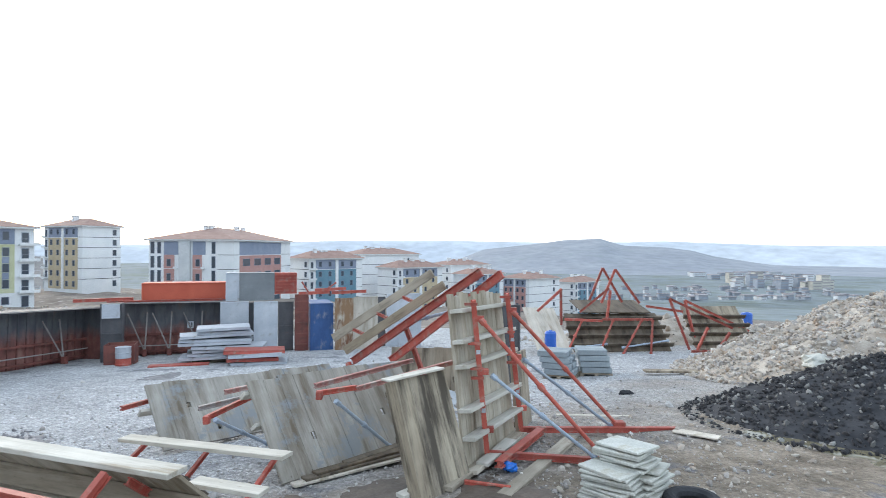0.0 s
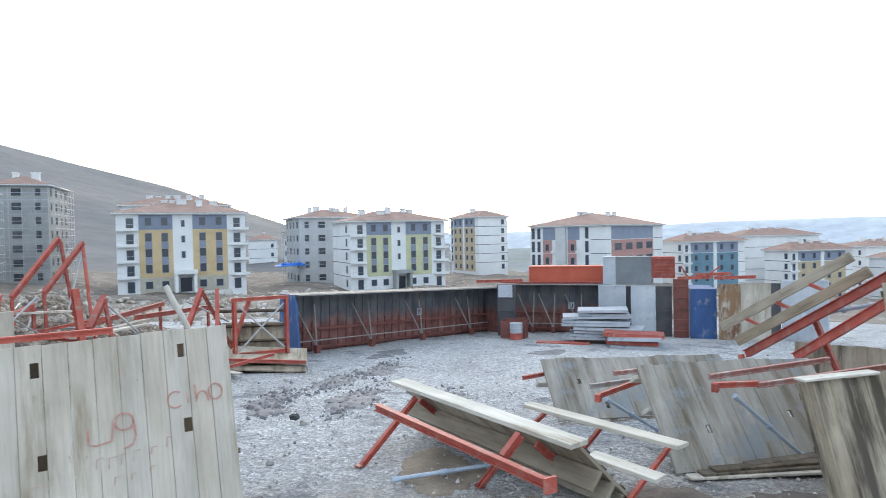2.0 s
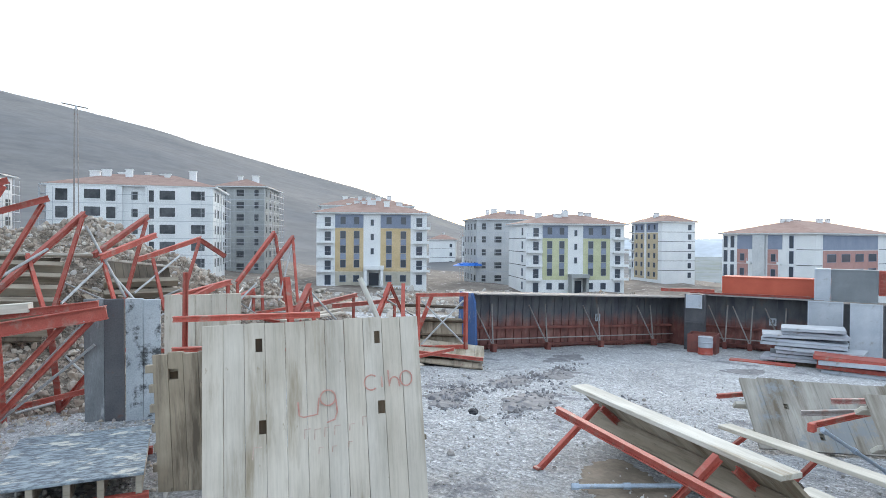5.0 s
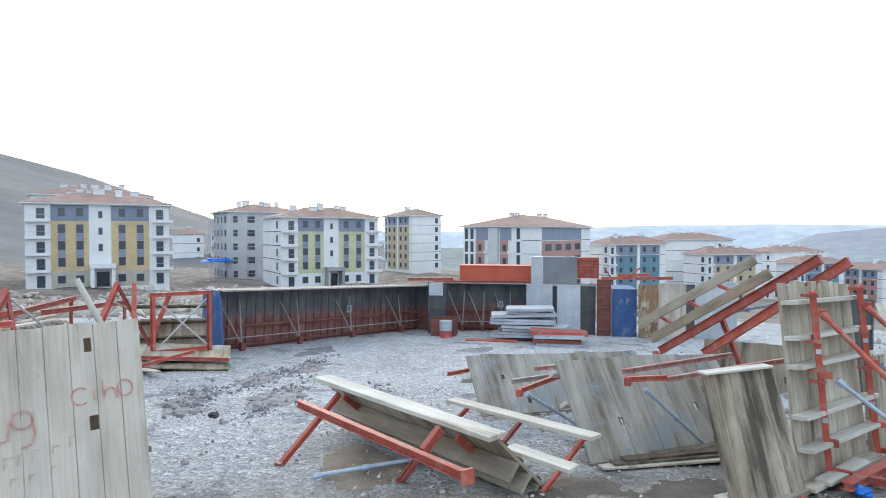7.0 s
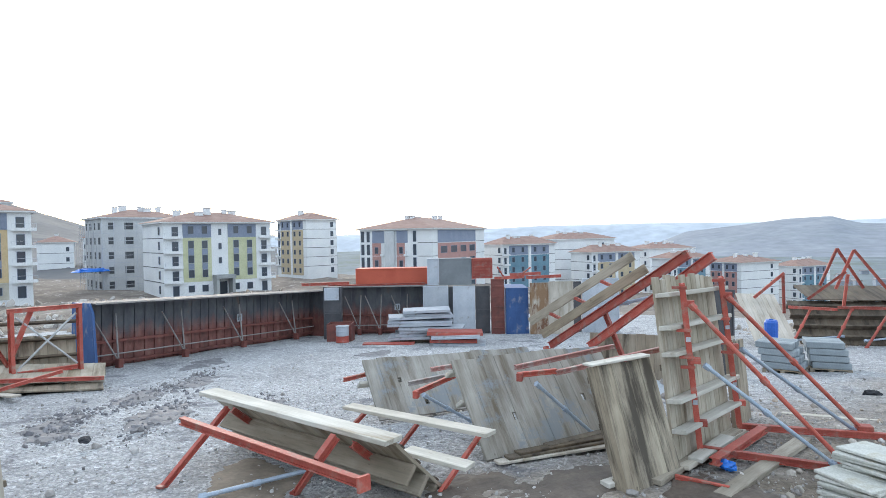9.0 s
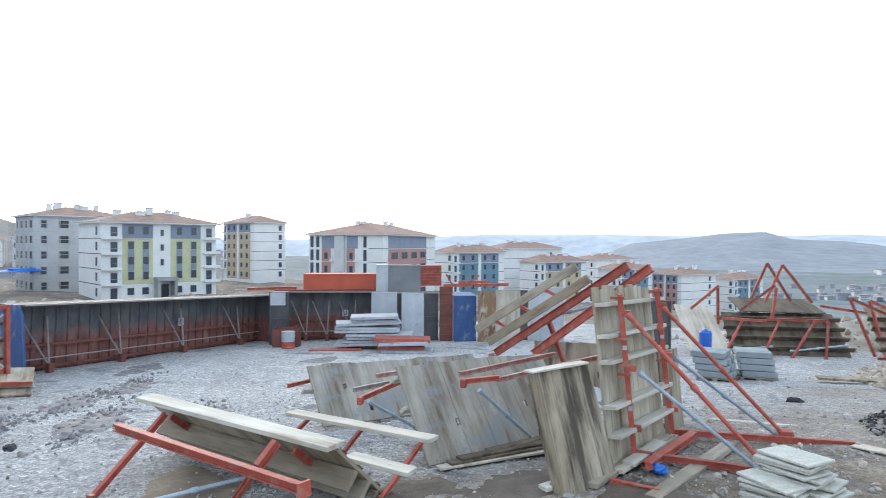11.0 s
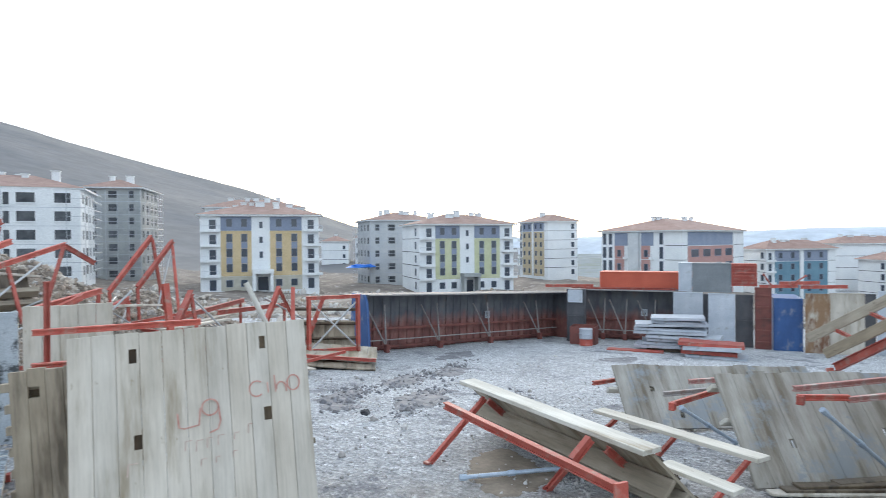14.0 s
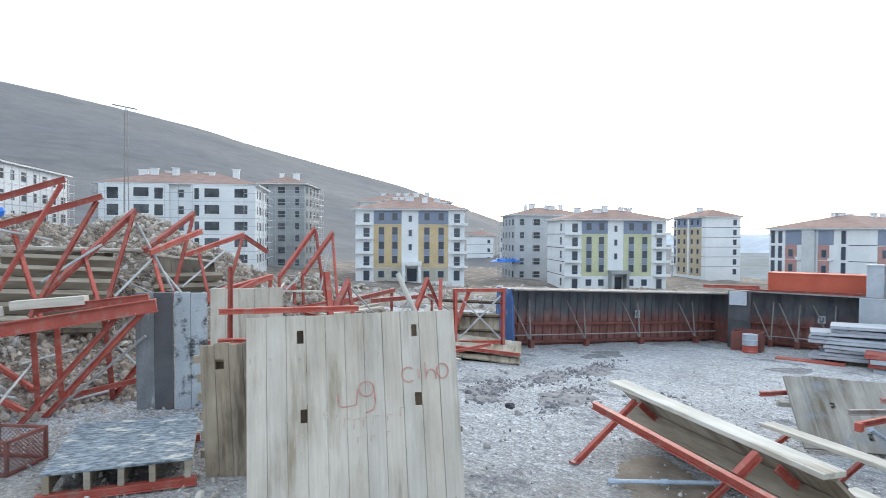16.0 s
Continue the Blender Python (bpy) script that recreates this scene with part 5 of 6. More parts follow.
def blue_barrel(x, y, z, r, h):
    top = thing("plastic_barrel", "bright blue plastic barrel", "barrel", "", pose(x, y, z))
    bm = bmesh.new()
    prof = [(r * 0.85, 0), (r, 0.06), (r, h * 0.45), (r * 1.04, h * 0.5), (r, h * 0.55), (r, h - 0.08), (r * 0.8, h)]
    rings = [[bm.verts.new((q * math.cos(a * math.pi / 8), q * math.sin(a * math.pi / 8), z)) for a in range(16)] for q, z in prof]
    for a, b in zip(rings, rings[1:]):
        for k in range(16):
            bm.faces.new((a[k], a[(k + 1) % 16], b[(k + 1) % 16], b[k]))
    bm.faces.new(rings[0][::-1])
    bm.faces.new(rings[-1])
    part("barrel_body", bm, PLASTIC, top)
    part("lid", boxed(-r * 0.3, r * 0.3, -r * 0.3, r * 0.3, h + 0.002, h + 0.03, 0.01), PLASTIC, top)


blue_barrel(3.77, 20.92, yard_z(3.77, 20.92), 0.2, 0.32 - yard_z(3.77, 20.92))
blue_barrel(15.8, 31.2, mound_z(15.8, 31.2, (12.0, 30.0), (8.5, 2.6), 1.5), 0.28, 0.95)

# ---- ramp of planks behind the tall panel ----
t = thing("bracing_frame", "two heavy red soldiers rising over the plank ramp", "bracing", "bracing frames", pose(0, 0, 0.1))
beam(t, (-2.3, 15.1, 0.2), (0.83, 12.63, 2.6), 0.13, 0.17)
beam(t, (-1.25, 14.25, 0.38), (1.26, 12.44, 2.57), 0.13, 0.17)
beam(t, (-0.9, 14.3, 1.2), (-0.2, 14.0, -0.55), 0.1, 0.1, name="leg")
beam(t, (0.3, 13.3, 2.0), (0.7, 13.2, -0.5), 0.1, 0.1, name="leg")
tube(t, (-1.1, 14.2, 1.25), (0.4, 13.6, 1.7), 0.04, GALV)
tube(t, (-2.4, 15.0, 0.2), (-2.2, 14.9, -0.6), 0.05, RED, "leg")
for p, q in (((-2.85, 15.45, 0.7), (-0.23, 14.3, 2.47)), ((-2.45, 14.95, 0.46), (0.06, 13.8, 2.21))):
    m, ln = along(p, q)
    part("ramp_board", boxed(0, ln, -0.04, 0.04, -0.06, 0.15, 0.006), TIMBER_DAMP, t, m=m)
for f in (0.2, 0.45, 0.7):
    p = Vector((-2.85, 15.45, 0.66)).lerp(Vector((-0.23, 14.3, 2.43)), f)
    q = Vector((-2.45, 14.95, 0.42)).lerp(Vector((0.06, 13.8, 2.17)), f + 0.06)
    beam(t, p, q, 0.06, 0.07, name="cross_tie")
panel_between("wooden_formwork", "dark plank panel under the plank ramp", (-1.4, 15.6, -0.72), (0.9, 14.9, -0.62), (-1.5, 15.9, 0.55), 10, PLANK_BROWN, seed=9)
heap("rubble_heap", "small grey rubble pile under the plank ramp", (0.1, 14.0), (1.3, 1.3), 0.6, CEMENT, STONES, 200, 0.07, 16)


# ---- formwork piled at the far edge of the yard ----
def far_panel(label, a, b, ta, count, seed, mat=None, walers=(0.2, 0.7, 1.2, 1.7), side=-1, high=0.06):
    lift = 0.3 if a[0] > 0 else 0.0
    a, b, ta = ((p[0], p[1], p[2] + lift) for p in (a, b, ta))
    return panel_between("wooden_formwork", label, a, b, ta, count, mat or PLANK_BROWN, seed=seed, walers=walers, waler_side=side, waler_mat=PLANK_DARK if mat is None else TIMBER_DAMP if high > 0.06 else PLANK_DARK, waler_depth=0.22, waler_over=0.1, waler_high=high)


far_panel("brown plank panel tipped back in a pile of formwork", (5.5, 25.1, -1.4), (9.75, 25.5, -1.4), (5.3, 26.7, 0.05), 22, 51, PLANK_DARK)
far_panel("plank panel lying on top of the pile of formwork", (6.1, 26.3, 0.15), (9.3, 26.8, 0.1), (6.2, 28.0, 0.55), 14, 52, PLANK_DARK, ())
far_panel("pale plank panel sloping down to the gravel", (3.85, 24.3, -1.25), (5.3, 24.5, -1.3), (4.1, 27.0, 0.25), 8, 53, PLANK_PALE, ())
far_panel("plank panel fallen on red trusses", (10.9, 25.6, -1.35), (13.5, 25.7, -1.35), (10.8, 27.4, 0.35), 12, 54, PLANK_BROWN)
t = thing("bracing_frame", "red trusses standing on the far pile of panels", "bracing", "bracing frames", pose(0.25, 0, 0.36))
for p, q in (((8.05, 27.8, 0.4), (7.12, 27.75, 2.0)), ((6.5, 27.7, 0.5), (7.12, 27.75, 2.0)), ((8.7, 27.3, 0.4), (7.58, 27.3, 1.95)), ((6.95, 27.3, 0.4), (7.58, 27.3, 1.95)),
             ((5.7, 26.1, 0.1), (6.87, 25.67, 1.19)), ((8.5, 25.82, 0.41), (10.15, 25.95, 0.17)), ((6.9, 25.6, 1.1), (6.75, 25.6, -0.2)), ((3.73, 25.4, 0.2), (4.79, 25.49, 1.15)), ((4.75, 25.5, 1.1), (4.8, 25.6, -0.4))):
    beam(t, p, q, 0.085, 0.1)
for p, q in (((4.81, 24.95, -0.08), (6.43, 25.1, -0.16)), ((6.43, 25.05, -0.08), (8.6, 25.25, -0.1))):
    beam(t, p, q, 0.09, 0.1, name="rail")
for x, dx in ((5.6, -0.75), (6.9, -0.7), (8.1, -0.9), (8.55, -0.2)):
    tube(t, (x, 25.1, -0.1), (x + dx, 24.7, -1.5), 0.045, RED, "leg")
tube(t, (7.2, 24.9, -1.25), (9.2, 25.0, -0.95), 0.035, GALV)
tube(t, (5.0, 24.9, -1.3), (6.6, 24.9, -1.1), 0.035, GALV)
t = thing("bracing_frame", "red trusses of the fallen panel by the rubble", "bracing", "bracing frames", pose(0, 0, 0.3))
for p, q in (((9.81, 25.92, 0.79), (10.5, 25.45, -1.35)), ((9.81, 25.92, 0.79), (12.6, 26.0, -0.5)), ((10.71, 26.5, 0.67), (11.05, 26.0, -1.35)), ((10.71, 26.5, 0.67), (13.6, 26.6, -0.7)), ((11.3, 25.5, -0.4), (10.7, 25.2, -1.4)), ((12.2, 25.4, -0.6), (11.5, 25.1, -1.4)), ((10.4, 25.0, -1.35), (13.4, 25.1, -1.3))):
    beam(t, p, q, 0.09, 0.1)


# ---- the tangle of trusses before the big heap ----
def heap_z(x, y):
    return max(mound_z(x, y, *LEFT_HEAP), mound_z(x, y, *HEAP_TOE))


TURN = Matrix.Translation((-0.25, -0.4, 0)) @ Matrix.Rotation(radians(-0.4), 4, "Z") @ Matrix.Translation((0.25, 0.4, 0))


def truss(label, chord, legs, ties=(), w=0.105):
    """A red soldier set aslant on its legs; legs run on down until they meet the heap."""
    top = thing("formwork_truss", label, "steel truss", "red trusses", TURN)
    for p, q in chord:
        beam(top, p, q, w, w * 1.15)
    for p, q in legs:
        p, q = Vector(p), Vector(q)
        d = (q - p).normalized()
        for _ in range(9):
            if q.z <= max(heap_z(q.x, q.y), yard_z(q.x, q.y)) - 0.05:
                break
            q = q + d * 0.06
        beam(top, p, q, 0.07, 0.08, name="leg")
    for p, q in ties:
        tube(top, p, q, 0.028, TIE, "tie", False)
    return top


truss("long red soldier thrust up over the heap on splayed legs", [((-13.67, -2.54, 3.08), (-14.40, 0.22, 4.22))], [((-13.93, -1.37, 3.46), (-14.32, -1.04, 2.0)), ((-14.32, 0.16, 4.10), (-13.98, -0.86, 2.07))], [((-14.0, -1.3, 3.3), (-14.4, 0.0, 3.0))])
truss("second long red soldier thrust up over the heap", [((-14.05, -2.6, 2.64), (-14.6, 0.89, 3.92))], [((-14.42, -0.62, 3.17), (-13.67, -0.32, 1.99)), ((-14.65, 0.8, 3.81), (-13.58, -0.15, 2.03))], [((-14.0, -0.2, 2.2), (-14.9, 0.9, 2.9))])
truss("red soldier on two legs before stacked panels", [((-14.25, -0.11, 1.97), (-15.87, 1.68, 3.68))], [((-15.02, 0.56, 2.79), (-14.21, 0.76, 1.79)), ((-15.68, 1.61, 3.56), (-14.54, 0.99, 1.8))], [((-15.8, 1.7, 3.4), (-15.3, 2.4, 1.8))])
truss("pair of red soldiers meeting over a prop", [((-15.78, 1.85, 2.74), (-17.26, 3.29, 3.7)), ((-15.39, 1.92, 2.71), (-16.65, 3.34, 3.22))], [((-15.69, 2.0, 2.7), (-15.06, 2.11, 1.87)), ((-17.07, 3.21, 3.57), (-15.96, 2.54, 1.83))], [((-15.9, 2.0, 2.6), (-15.2, 2.6, 1.7)), ((-14.6, 1.1, 1.8), (-16.0, 2.4, 2.9))])
truss("red soldier with a short strut on its tip", [((-17.4, 3.05, 2.57), (-18.59, 5.0, 3.14)), ((-18.59, 5.0, 3.09), (-18.73, 5.76, 2.6))], [((-17.2, 3.39, 2.6), (-16.6, 3.43, 1.79)), ((-18.11, 4.82, 3.06), (-17.28, 4.26, 1.94))], [((-16.4, 2.8, 1.8), (-17.6, 4.2, 2.7))])
truss("two red soldiers rising steeply before the houses", [((-18.55, 6.07, 1.79), (-19.4, 7.61, 3.36)), ((-18.2, 6.7, 1.87), (-19.1, 8.14, 3.22))], [((-19.29, 7.6, 3.26), (-18.82, 7.63, 1.61)), ((-19.02, 8.09, 3.09), (-18.59, 8.02, 1.61)), ((-18.55, 6.07, 1.79), (-18.5, 6.1, 0.9)), ((-18.2, 6.7, 1.87), (-18.1, 6.7, 0.9))], [((-18.86, 7.95, 2.84), (-18.3, 7.3, 1.2))], 0.11)
truss("low red beams crossing behind the pale panel", [((-14.43, 3.2, 1.82), (-15.76, 4.91, 2.03)), ((-16.76, 5.17, 1.37), (-17.36, 6.14, 1.65)), ((-14.0, 3.0, 1.6), (-15.2, 4.3, 1.95))], [((-14.6, 3.3, 1.8), (-14.5, 3.4, 1.0)), ((-15.6, 4.8, 1.95), (-15.5, 4.7, 1.0)), ((-16.8, 5.2, 1.35), (-16.8, 5.2, 0.8)), ((-17.3, 6.1, 1.6), (-17.3, 6.1, 0.8))], [((-16.0, 4.6, 0.9), (-16.8, 6.0, 1.9))], 0.115)
truss("stout red post with a forked brace", [((-14.15, 5.72, 2.21), (-14.03, 5.92, -0.2)), ((-14.03, 5.93, 1.3), (-14.77, 6.64, 1.92))], [((-14.7, 6.6, 1.85), (-14.5, 6.7, 0.6))], [((-14.7, 6.6, 1.8), (-15.3, 7.7, 0.9))], 0.13)
truss("red beams lying on rubble before the steel form", [((-16.84, 7.05, 1.03), (-19.36, 10.72, 1.13)), ((-17.13, 8.57, 1.05), (-18.64, 11.98, 0.92)), ((-15.66, 9.13, 0.5), (-16.24, 10.13, 1.76)), ((-15.2, 9.9, 0.3), (-16.2, 10.6, 1.7))], [((-17.0, 7.2, 1.0), (-17.0, 7.2, 0.4)), ((-19.2, 10.5, 1.1), (-19.2, 10.5, 0.4)), ((-18.5, 11.8, 0.9), (-18.5, 11.8, 0.4)), ((-16.2, 10.1, 1.7), (-16.3, 10.9, 0.3))], [((-15.9, 9.4, 1.5), (-16.8, 11.4, 0.6))], 0.12)
truss("rectangular red frame with crossed ties beside the steel form", [((-15.84, 10.83, 1.38), (-14.99, 12.32, 1.39)), ((-15.8, 10.9, -0.5), (-15.8, 10.9, 1.35)), ((-15.03, 12.25, -0.6), (-15.03, 12.25, 1.35)), ((-15.75, 11.0, -0.3), (-15.07, 12.19, -0.3)), ((-15.8, 10.9, 0.2), (-15.6, 11.3, 1.35))], [], [((-15.75, 11.0, 1.2), (-15.07, 12.19, -0.2)), ((-15.07, 12.19, 1.2), (-15.75, 11.0, -0.2))], 0.1)
far_panel("stack of dark panels under the red frame", (-16.6, 11.2, -0.75), (-15.7, 12.9, -0.85), (-17.0, 11.5, 0.55), 8, 61, PLANK_BROWN)
far_panel("dark plank panel tipped back among the trusses", (-14.9, -1.1, 1.2), (-14.45, 0.85, 1.1), (-17.0, -0.6, 2.78), 10, 62, PLANK_DARK, (0.1, 0.5, 0.9, 1.3, 1.7, 2.1), high=0.14)
lone_plank("long pale plank along the top of the dark panels", (-16.9, -1.1, 2.82), (-16.2, 2.2, 2.7), 0.2, 0.06, TIMBER)
far_panel("dark plank panel tipped back beside another", (-16.6, 2.5, 0.95), (-16.5, 4.0, 0.95), (-18.2, 3.1, 2.5), 8, 63, PLANK_DARK, (0.1, 0.5, 0.9, 1.3), high=0.14)
far_panel("plank deck lying aslant on the heap", (-15.2, -3.0, 2.55), (-15.1, -1.1, 2.65), (-16.3, -2.9, 3.4), 9, 64, PLANK_BROWN, (0.1, 0.45, 0.8), high=0.12)
for p, q in (((-16.2, -2.9, 3.45), (-15.7, -0.6, 3.1)), ((-17.1, -0.4, 2.75), (-16.3, 2.4, 2.65)), ((-16.4, 2.2, 2.6), (-18.0, 4.3, 2.3)), ((-17.0, 5.6, 1.5), (-17.6, 7.2, 1.35)), ((-15.6, 6.4, 0.9), (-17.0, 9.0, 0.8)), ((-16.6, 6.9, 0.75), (-18.3, 9.9, 0.8)), ((-15.2, 10.4, -0.35), (-14.3, 12.2, -0.6))):
    lone_plank("pale board lying on the tangle of trusses", p, q, 0.22, 0.06, PLANK_PALE)
t = thing("steel_pipe", "weathered post leaning among the trusses", "post")
tube(t, (-13.6, 8.9, -0.4), (-14.3, 8.0, 2.1), 0.07, TIMBER, "post", False)

rnd = random.Random(91)
for k in range(58):
    x, y = rnd.uniform(-19.5, -13.6), rnd.uniform(-3.2, 10.5)
    a, ln, tip = rnd.uniform(0, 6.283), rnd.uniform(0.9, 2.6), rnd.uniform(0.05, 0.5)
    x1, y1 = x + ln * math.cos(a), y + ln * math.sin(a)
    z0, z1 = max(heap_z(x, y), yard_z(x, y)) + 0.05, max(heap_z(x1, y1), yard_z(x1, y1)) + tip
    if k % 3 == 0:
        lone_plank("splintered board lying among rubble and trusses", (x, y, z0), (x1, y1, z1), rnd.uniform(0.1, 0.22), 0.045, rnd.choice((PLANK, PLANK_PALE, PLANK_BROWN)))
    elif k % 3 == 1:
        t = thing("steel_pipe", "thin galvanised pipe lying among the trusses", "pipe", "loose pipes")
        tube(t, (x, y, z0), (x1, y1, z1 + 0.2), 0.022, TIE, "pipe_length", False)
    elif y > 2:
        t = thing("steel_beam", "red steel bar fallen among the trusses", "steel beam", "fallen bars")
        beam(t, (x, y, z0), (x1, y1, z1 + 0.3), 0.07, 0.08, name="bar")

panel_between("wooden_formwork", "plank panel lying flat on the gravel beside the steel form", (-16.3, 9.6, -0.15), (-13.9, 12.2, -0.5), (-17.4, 10.7, -0.05), 12, PLANK, seed=81, walers=(0.2, 1.0))
panel_between("wooden_formwork", "dark plank panel lying under another", (-15.7, 9.2, -0.33), (-13.5, 11.8, -0.7), (-17.0, 10.4, -0.3), 11, PLANK_BROWN, seed=82)
t = thing("steel_beam", "red beam lying along the flat panels", "steel beam", "fallen bars")
beam(t, (-15.9, 9.3, -0.12), (-13.6, 11.9, -0.45), 0.09, 0.1, name="bar")

# front truss with upright legs
t = thing("formwork_truss", "long red truss on upright legs with crossed braces", "steel truss", "red trusses")
beam(t, (-12.82, -2.75, 1.25), (-11.26, 1.46, 1.93), 0.17, 0.22)
beam(t, (-12.32, -0.24, 1.84), (-11.37, 1.36, 2.06), 0.1, 0.12)
for p, q in (((-12.21, -0.94, 1.55), (-12.3, -0.84, -0.03)), ((-12.07, -0.26, 1.64), (-12.8, -0.18, -0.03)), ((-11.96, 0.06, 1.68), (-12.85, 0.18, -0.03)), ((-11.76, 0.74, 1.7), (-13.0, 1.0, -0.03))):
    beam(t, p, q, 0.085, 0.09, name="leg")
for p, q in (((-11.54, 0.91, 1.75), (-12.27, -0.45, -0.03)), ((-11.34, 1.26, 1.81), (-12.47, -0.1, -0.03)), ((-12.43, 1.39, 0.76), (-13.0, 1.0, 0.05))):
    beam(t, p, q, 0.075, 0.08, name="brace")
for p, q in (((-12.26, -0.91, 1.47), (-11.6, 0.84, 1.77)), ((-11.35, 1.17, 1.8), (-12.55, 0.21, 0.39)), ((-11.73, 1.36, 1.35), (-12.56, -0.11, -0.08)), ((-13.58, -2.01, 0.63), (-12.87, -0.49, 0.28)), ((-13.78, -2.03, 1.05), (-12.73, -1.44, 0.12)), ((-13.04, 0.35, 0.07), (-13.16, 1.21, 0.18))):
    tube(t, p, q, 0.025, TIE, "tie", False)
for p, q in (((-13.78, -2.03, 1.09), (-12.77, -0.37, 0.04)), ((-13.84, -1.32, 1.22), (-13.17, -0.23, 0.32)), ((-12.9, 0.3, 0.2), (-12.2, 1.4, 0.5))):
    beam(t, p, q, 0.08, 0.09, name="low_rail")
for p, q in (((-12.4, -1.7, 1.64), (-12.17, -0.66, 1.8)), ((-12.37, -0.53, 1.86), (-11.93, 0.5, 1.94))):
    lone_plank("squared timber lying on the red truss", p, q, 0.22, 0.15, TIMBER)
for p, q in (((-13.5, -2.2, 0.3), (-12.4, -0.9, 0.12)), ((-13.0, -2.4, 0.15), (-11.9, -1.2, 0.05))):
    lone_plank("old board lying on the rubble under the truss", p, q, 0.16, 0.05, PLANK_BROWN)

# ---- wire basket, low deck, grey panel, small panel, big pale panel ----
def wire_basket():
    m = basis((-10.13, -1.15, 0.0), (0.47, 0.54, 0), (0, 0, 1))
    top = thing("wire_basket", "rusty open basket of steel mesh on an angle frame", "basket", "", m)
    w, d, h = 0.76, 0.7, 0.46
    for x in (0, w - 0.04):
        for y in (0, d - 0.04):
            part("post", boxed(x, x + 0.04, y, y + 0.04, 0, h), RUST, top)
    for z in (0.0, h - 0.04):
        for y in (0, d - 0.04):
            part("edge", boxed(0.044, w - 0.044, y, y + 0.04, z, z + 0.04), RUST, top)
        for x in (0, w - 0.04):
            part("edge", boxed(x, x + 0.04, 0.044, d - 0.044, z, z + 0.04), RUST, top)
    for axis, size, offs in ((0, w, 0.02), (0, w, d - 0.02), (1, d, 0.02), (1, d, w - 0.02)):
        bm = bmesh.new()
        n = 12
        for k in range(-7, n):
            for s in (1, -1):
                a = size * k / n
                x0, z0, x1, z1 = a, 0.03, a + h * s * 0.9, h - 0.03
                if s < 0:
                    x0, x1 = a + h * 0.9, a
                lo, hi = 0.03, size - 0.03
                if max(x0, x1) < lo or min(x0, x1) > hi:
                    continue
                for _ in range(2):
                    if x0 < lo or x0 > hi:
                        c = lo if x0 < lo else hi
                        z0, x0 = z0 + (z1 - z0) * (c - x0) / (x1 - x0), c
                    x0, z0, x1, z1 = x1, z1, x0, z0
                p = Vector((x0, offs, z0)) if axis == 0 else Vector((offs, x0, z0))
                q = Vector((x1, offs, z1)) if axis == 0 else Vector((offs, x1, z1))
                if (q - p).length > 0.03:
                    mm, ln = along(p, q)
                    add_box(bm, 0, ln, -0.003, 0.003, -0.003, 0.003, m=mm)
        part("mesh_side", bm, RUST, top)
    return top


wire_basket()
t = thing("crumpled_sheeting", "crumpled pale blue plastic sheeting on the ground", "sheeting")
bm = bmesh.new()
bmesh.ops.create_grid(bm, x_segments=26, y_segments=12, size=0.5)
for v in bm.verts:
    v.co = Vector((v.co.x * 1.0, v.co.y * 0.5, 0.03 + 0.06 * abs(noise.noise((v.co.x * 5, v.co.y * 5, 0))) + 0.03 * noise.noise((v.co.x * 14, v.co.y * 14, 2))))
part("sheet", bm, plain("pale_blue_plastic", (0.30, 0.42, 0.58), (0.42, 0.53, 0.66), 3, 0.4), t, m=pose(-10.04, -1.15, 0.0, 0, 0, 60) @ Matrix.Scale(0.75, 4))
t = thing("steel_bars", "tangle of red bars beside the basket", "steel bars")
for p, q in (((-11.2, -2.1, 0.05), (-10.5, -1.5, 0.2)), ((-11.3, -1.7, 0.15), (-10.4, -1.6, 0.06)), ((-11.0, -2.0, 0.2), (-10.8, -1.2, 0.06)), ((-10.9, -1.9, 0.03), (-10.45, -1.35, 0.25))):
    beam(t, p, q, 0.06, 0.07, name="bar")

DECK = basis((-8.47, -0.26, 0.0), (0.26, 0.966, 0), (0, 0, 1))
t = thing("formwork_deck", "low deck with a cement-splashed grey top on timber joists", "formwork deck", "", DECK)
part("deck_sheet", boxed(0, 1.63, 0, 1.98, 0.32, 0.35, 0.004), DECKTOP, t)
for x in (0.02, 0.44, 0.8, 1.14, 1.54):
    part("joist", boxed(x, x + 0.07, 0.02, 1.98, 0.1, 0.316), TIMBER_DAMP, t)
m, ln = along((-0.05, 0.05, 0.045), (1.68, 0.05, 0.045))
part("bearer", channel_bm(ln, 0.1, 0.1), RED, t, m=m)
part("bearer", boxed(-0.02, 1.66, 1.7, 1.8, 0.0, 0.096), RED, t)

panel_between("wooden_formwork", "upright plank panel with black and grey cement coating", (-11.76, 1.84, -0.03), (-11.55, 2.35, -0.03), (-11.66, 1.89, 2.1), 2, CEMENT, seed=71, thick=0.08)
panel_between("wooden_formwork", "black wet plank panel beside the cement-coated one", (-12.0, 1.25, -0.03), (-11.77, 1.82, -0.03), (-11.9, 1.3, 2.1), 2, (SLATE, DARK), seed=72, thick=0.08)
panel_between("wooden_formwork", "pale upright plank panel adjoining the cement-coated one", (-11.53, 2.4, -0.03), (-11.1, 3.6, -0.03), (-11.5, 2.42, 2.15), 5, PLANK_PALE, seed=73, thick=0.07, holes=((0.05, 0.2, 1.0, 1.12),))
small_holes = ((0.18, 0.3, 1.42, 1.55),)
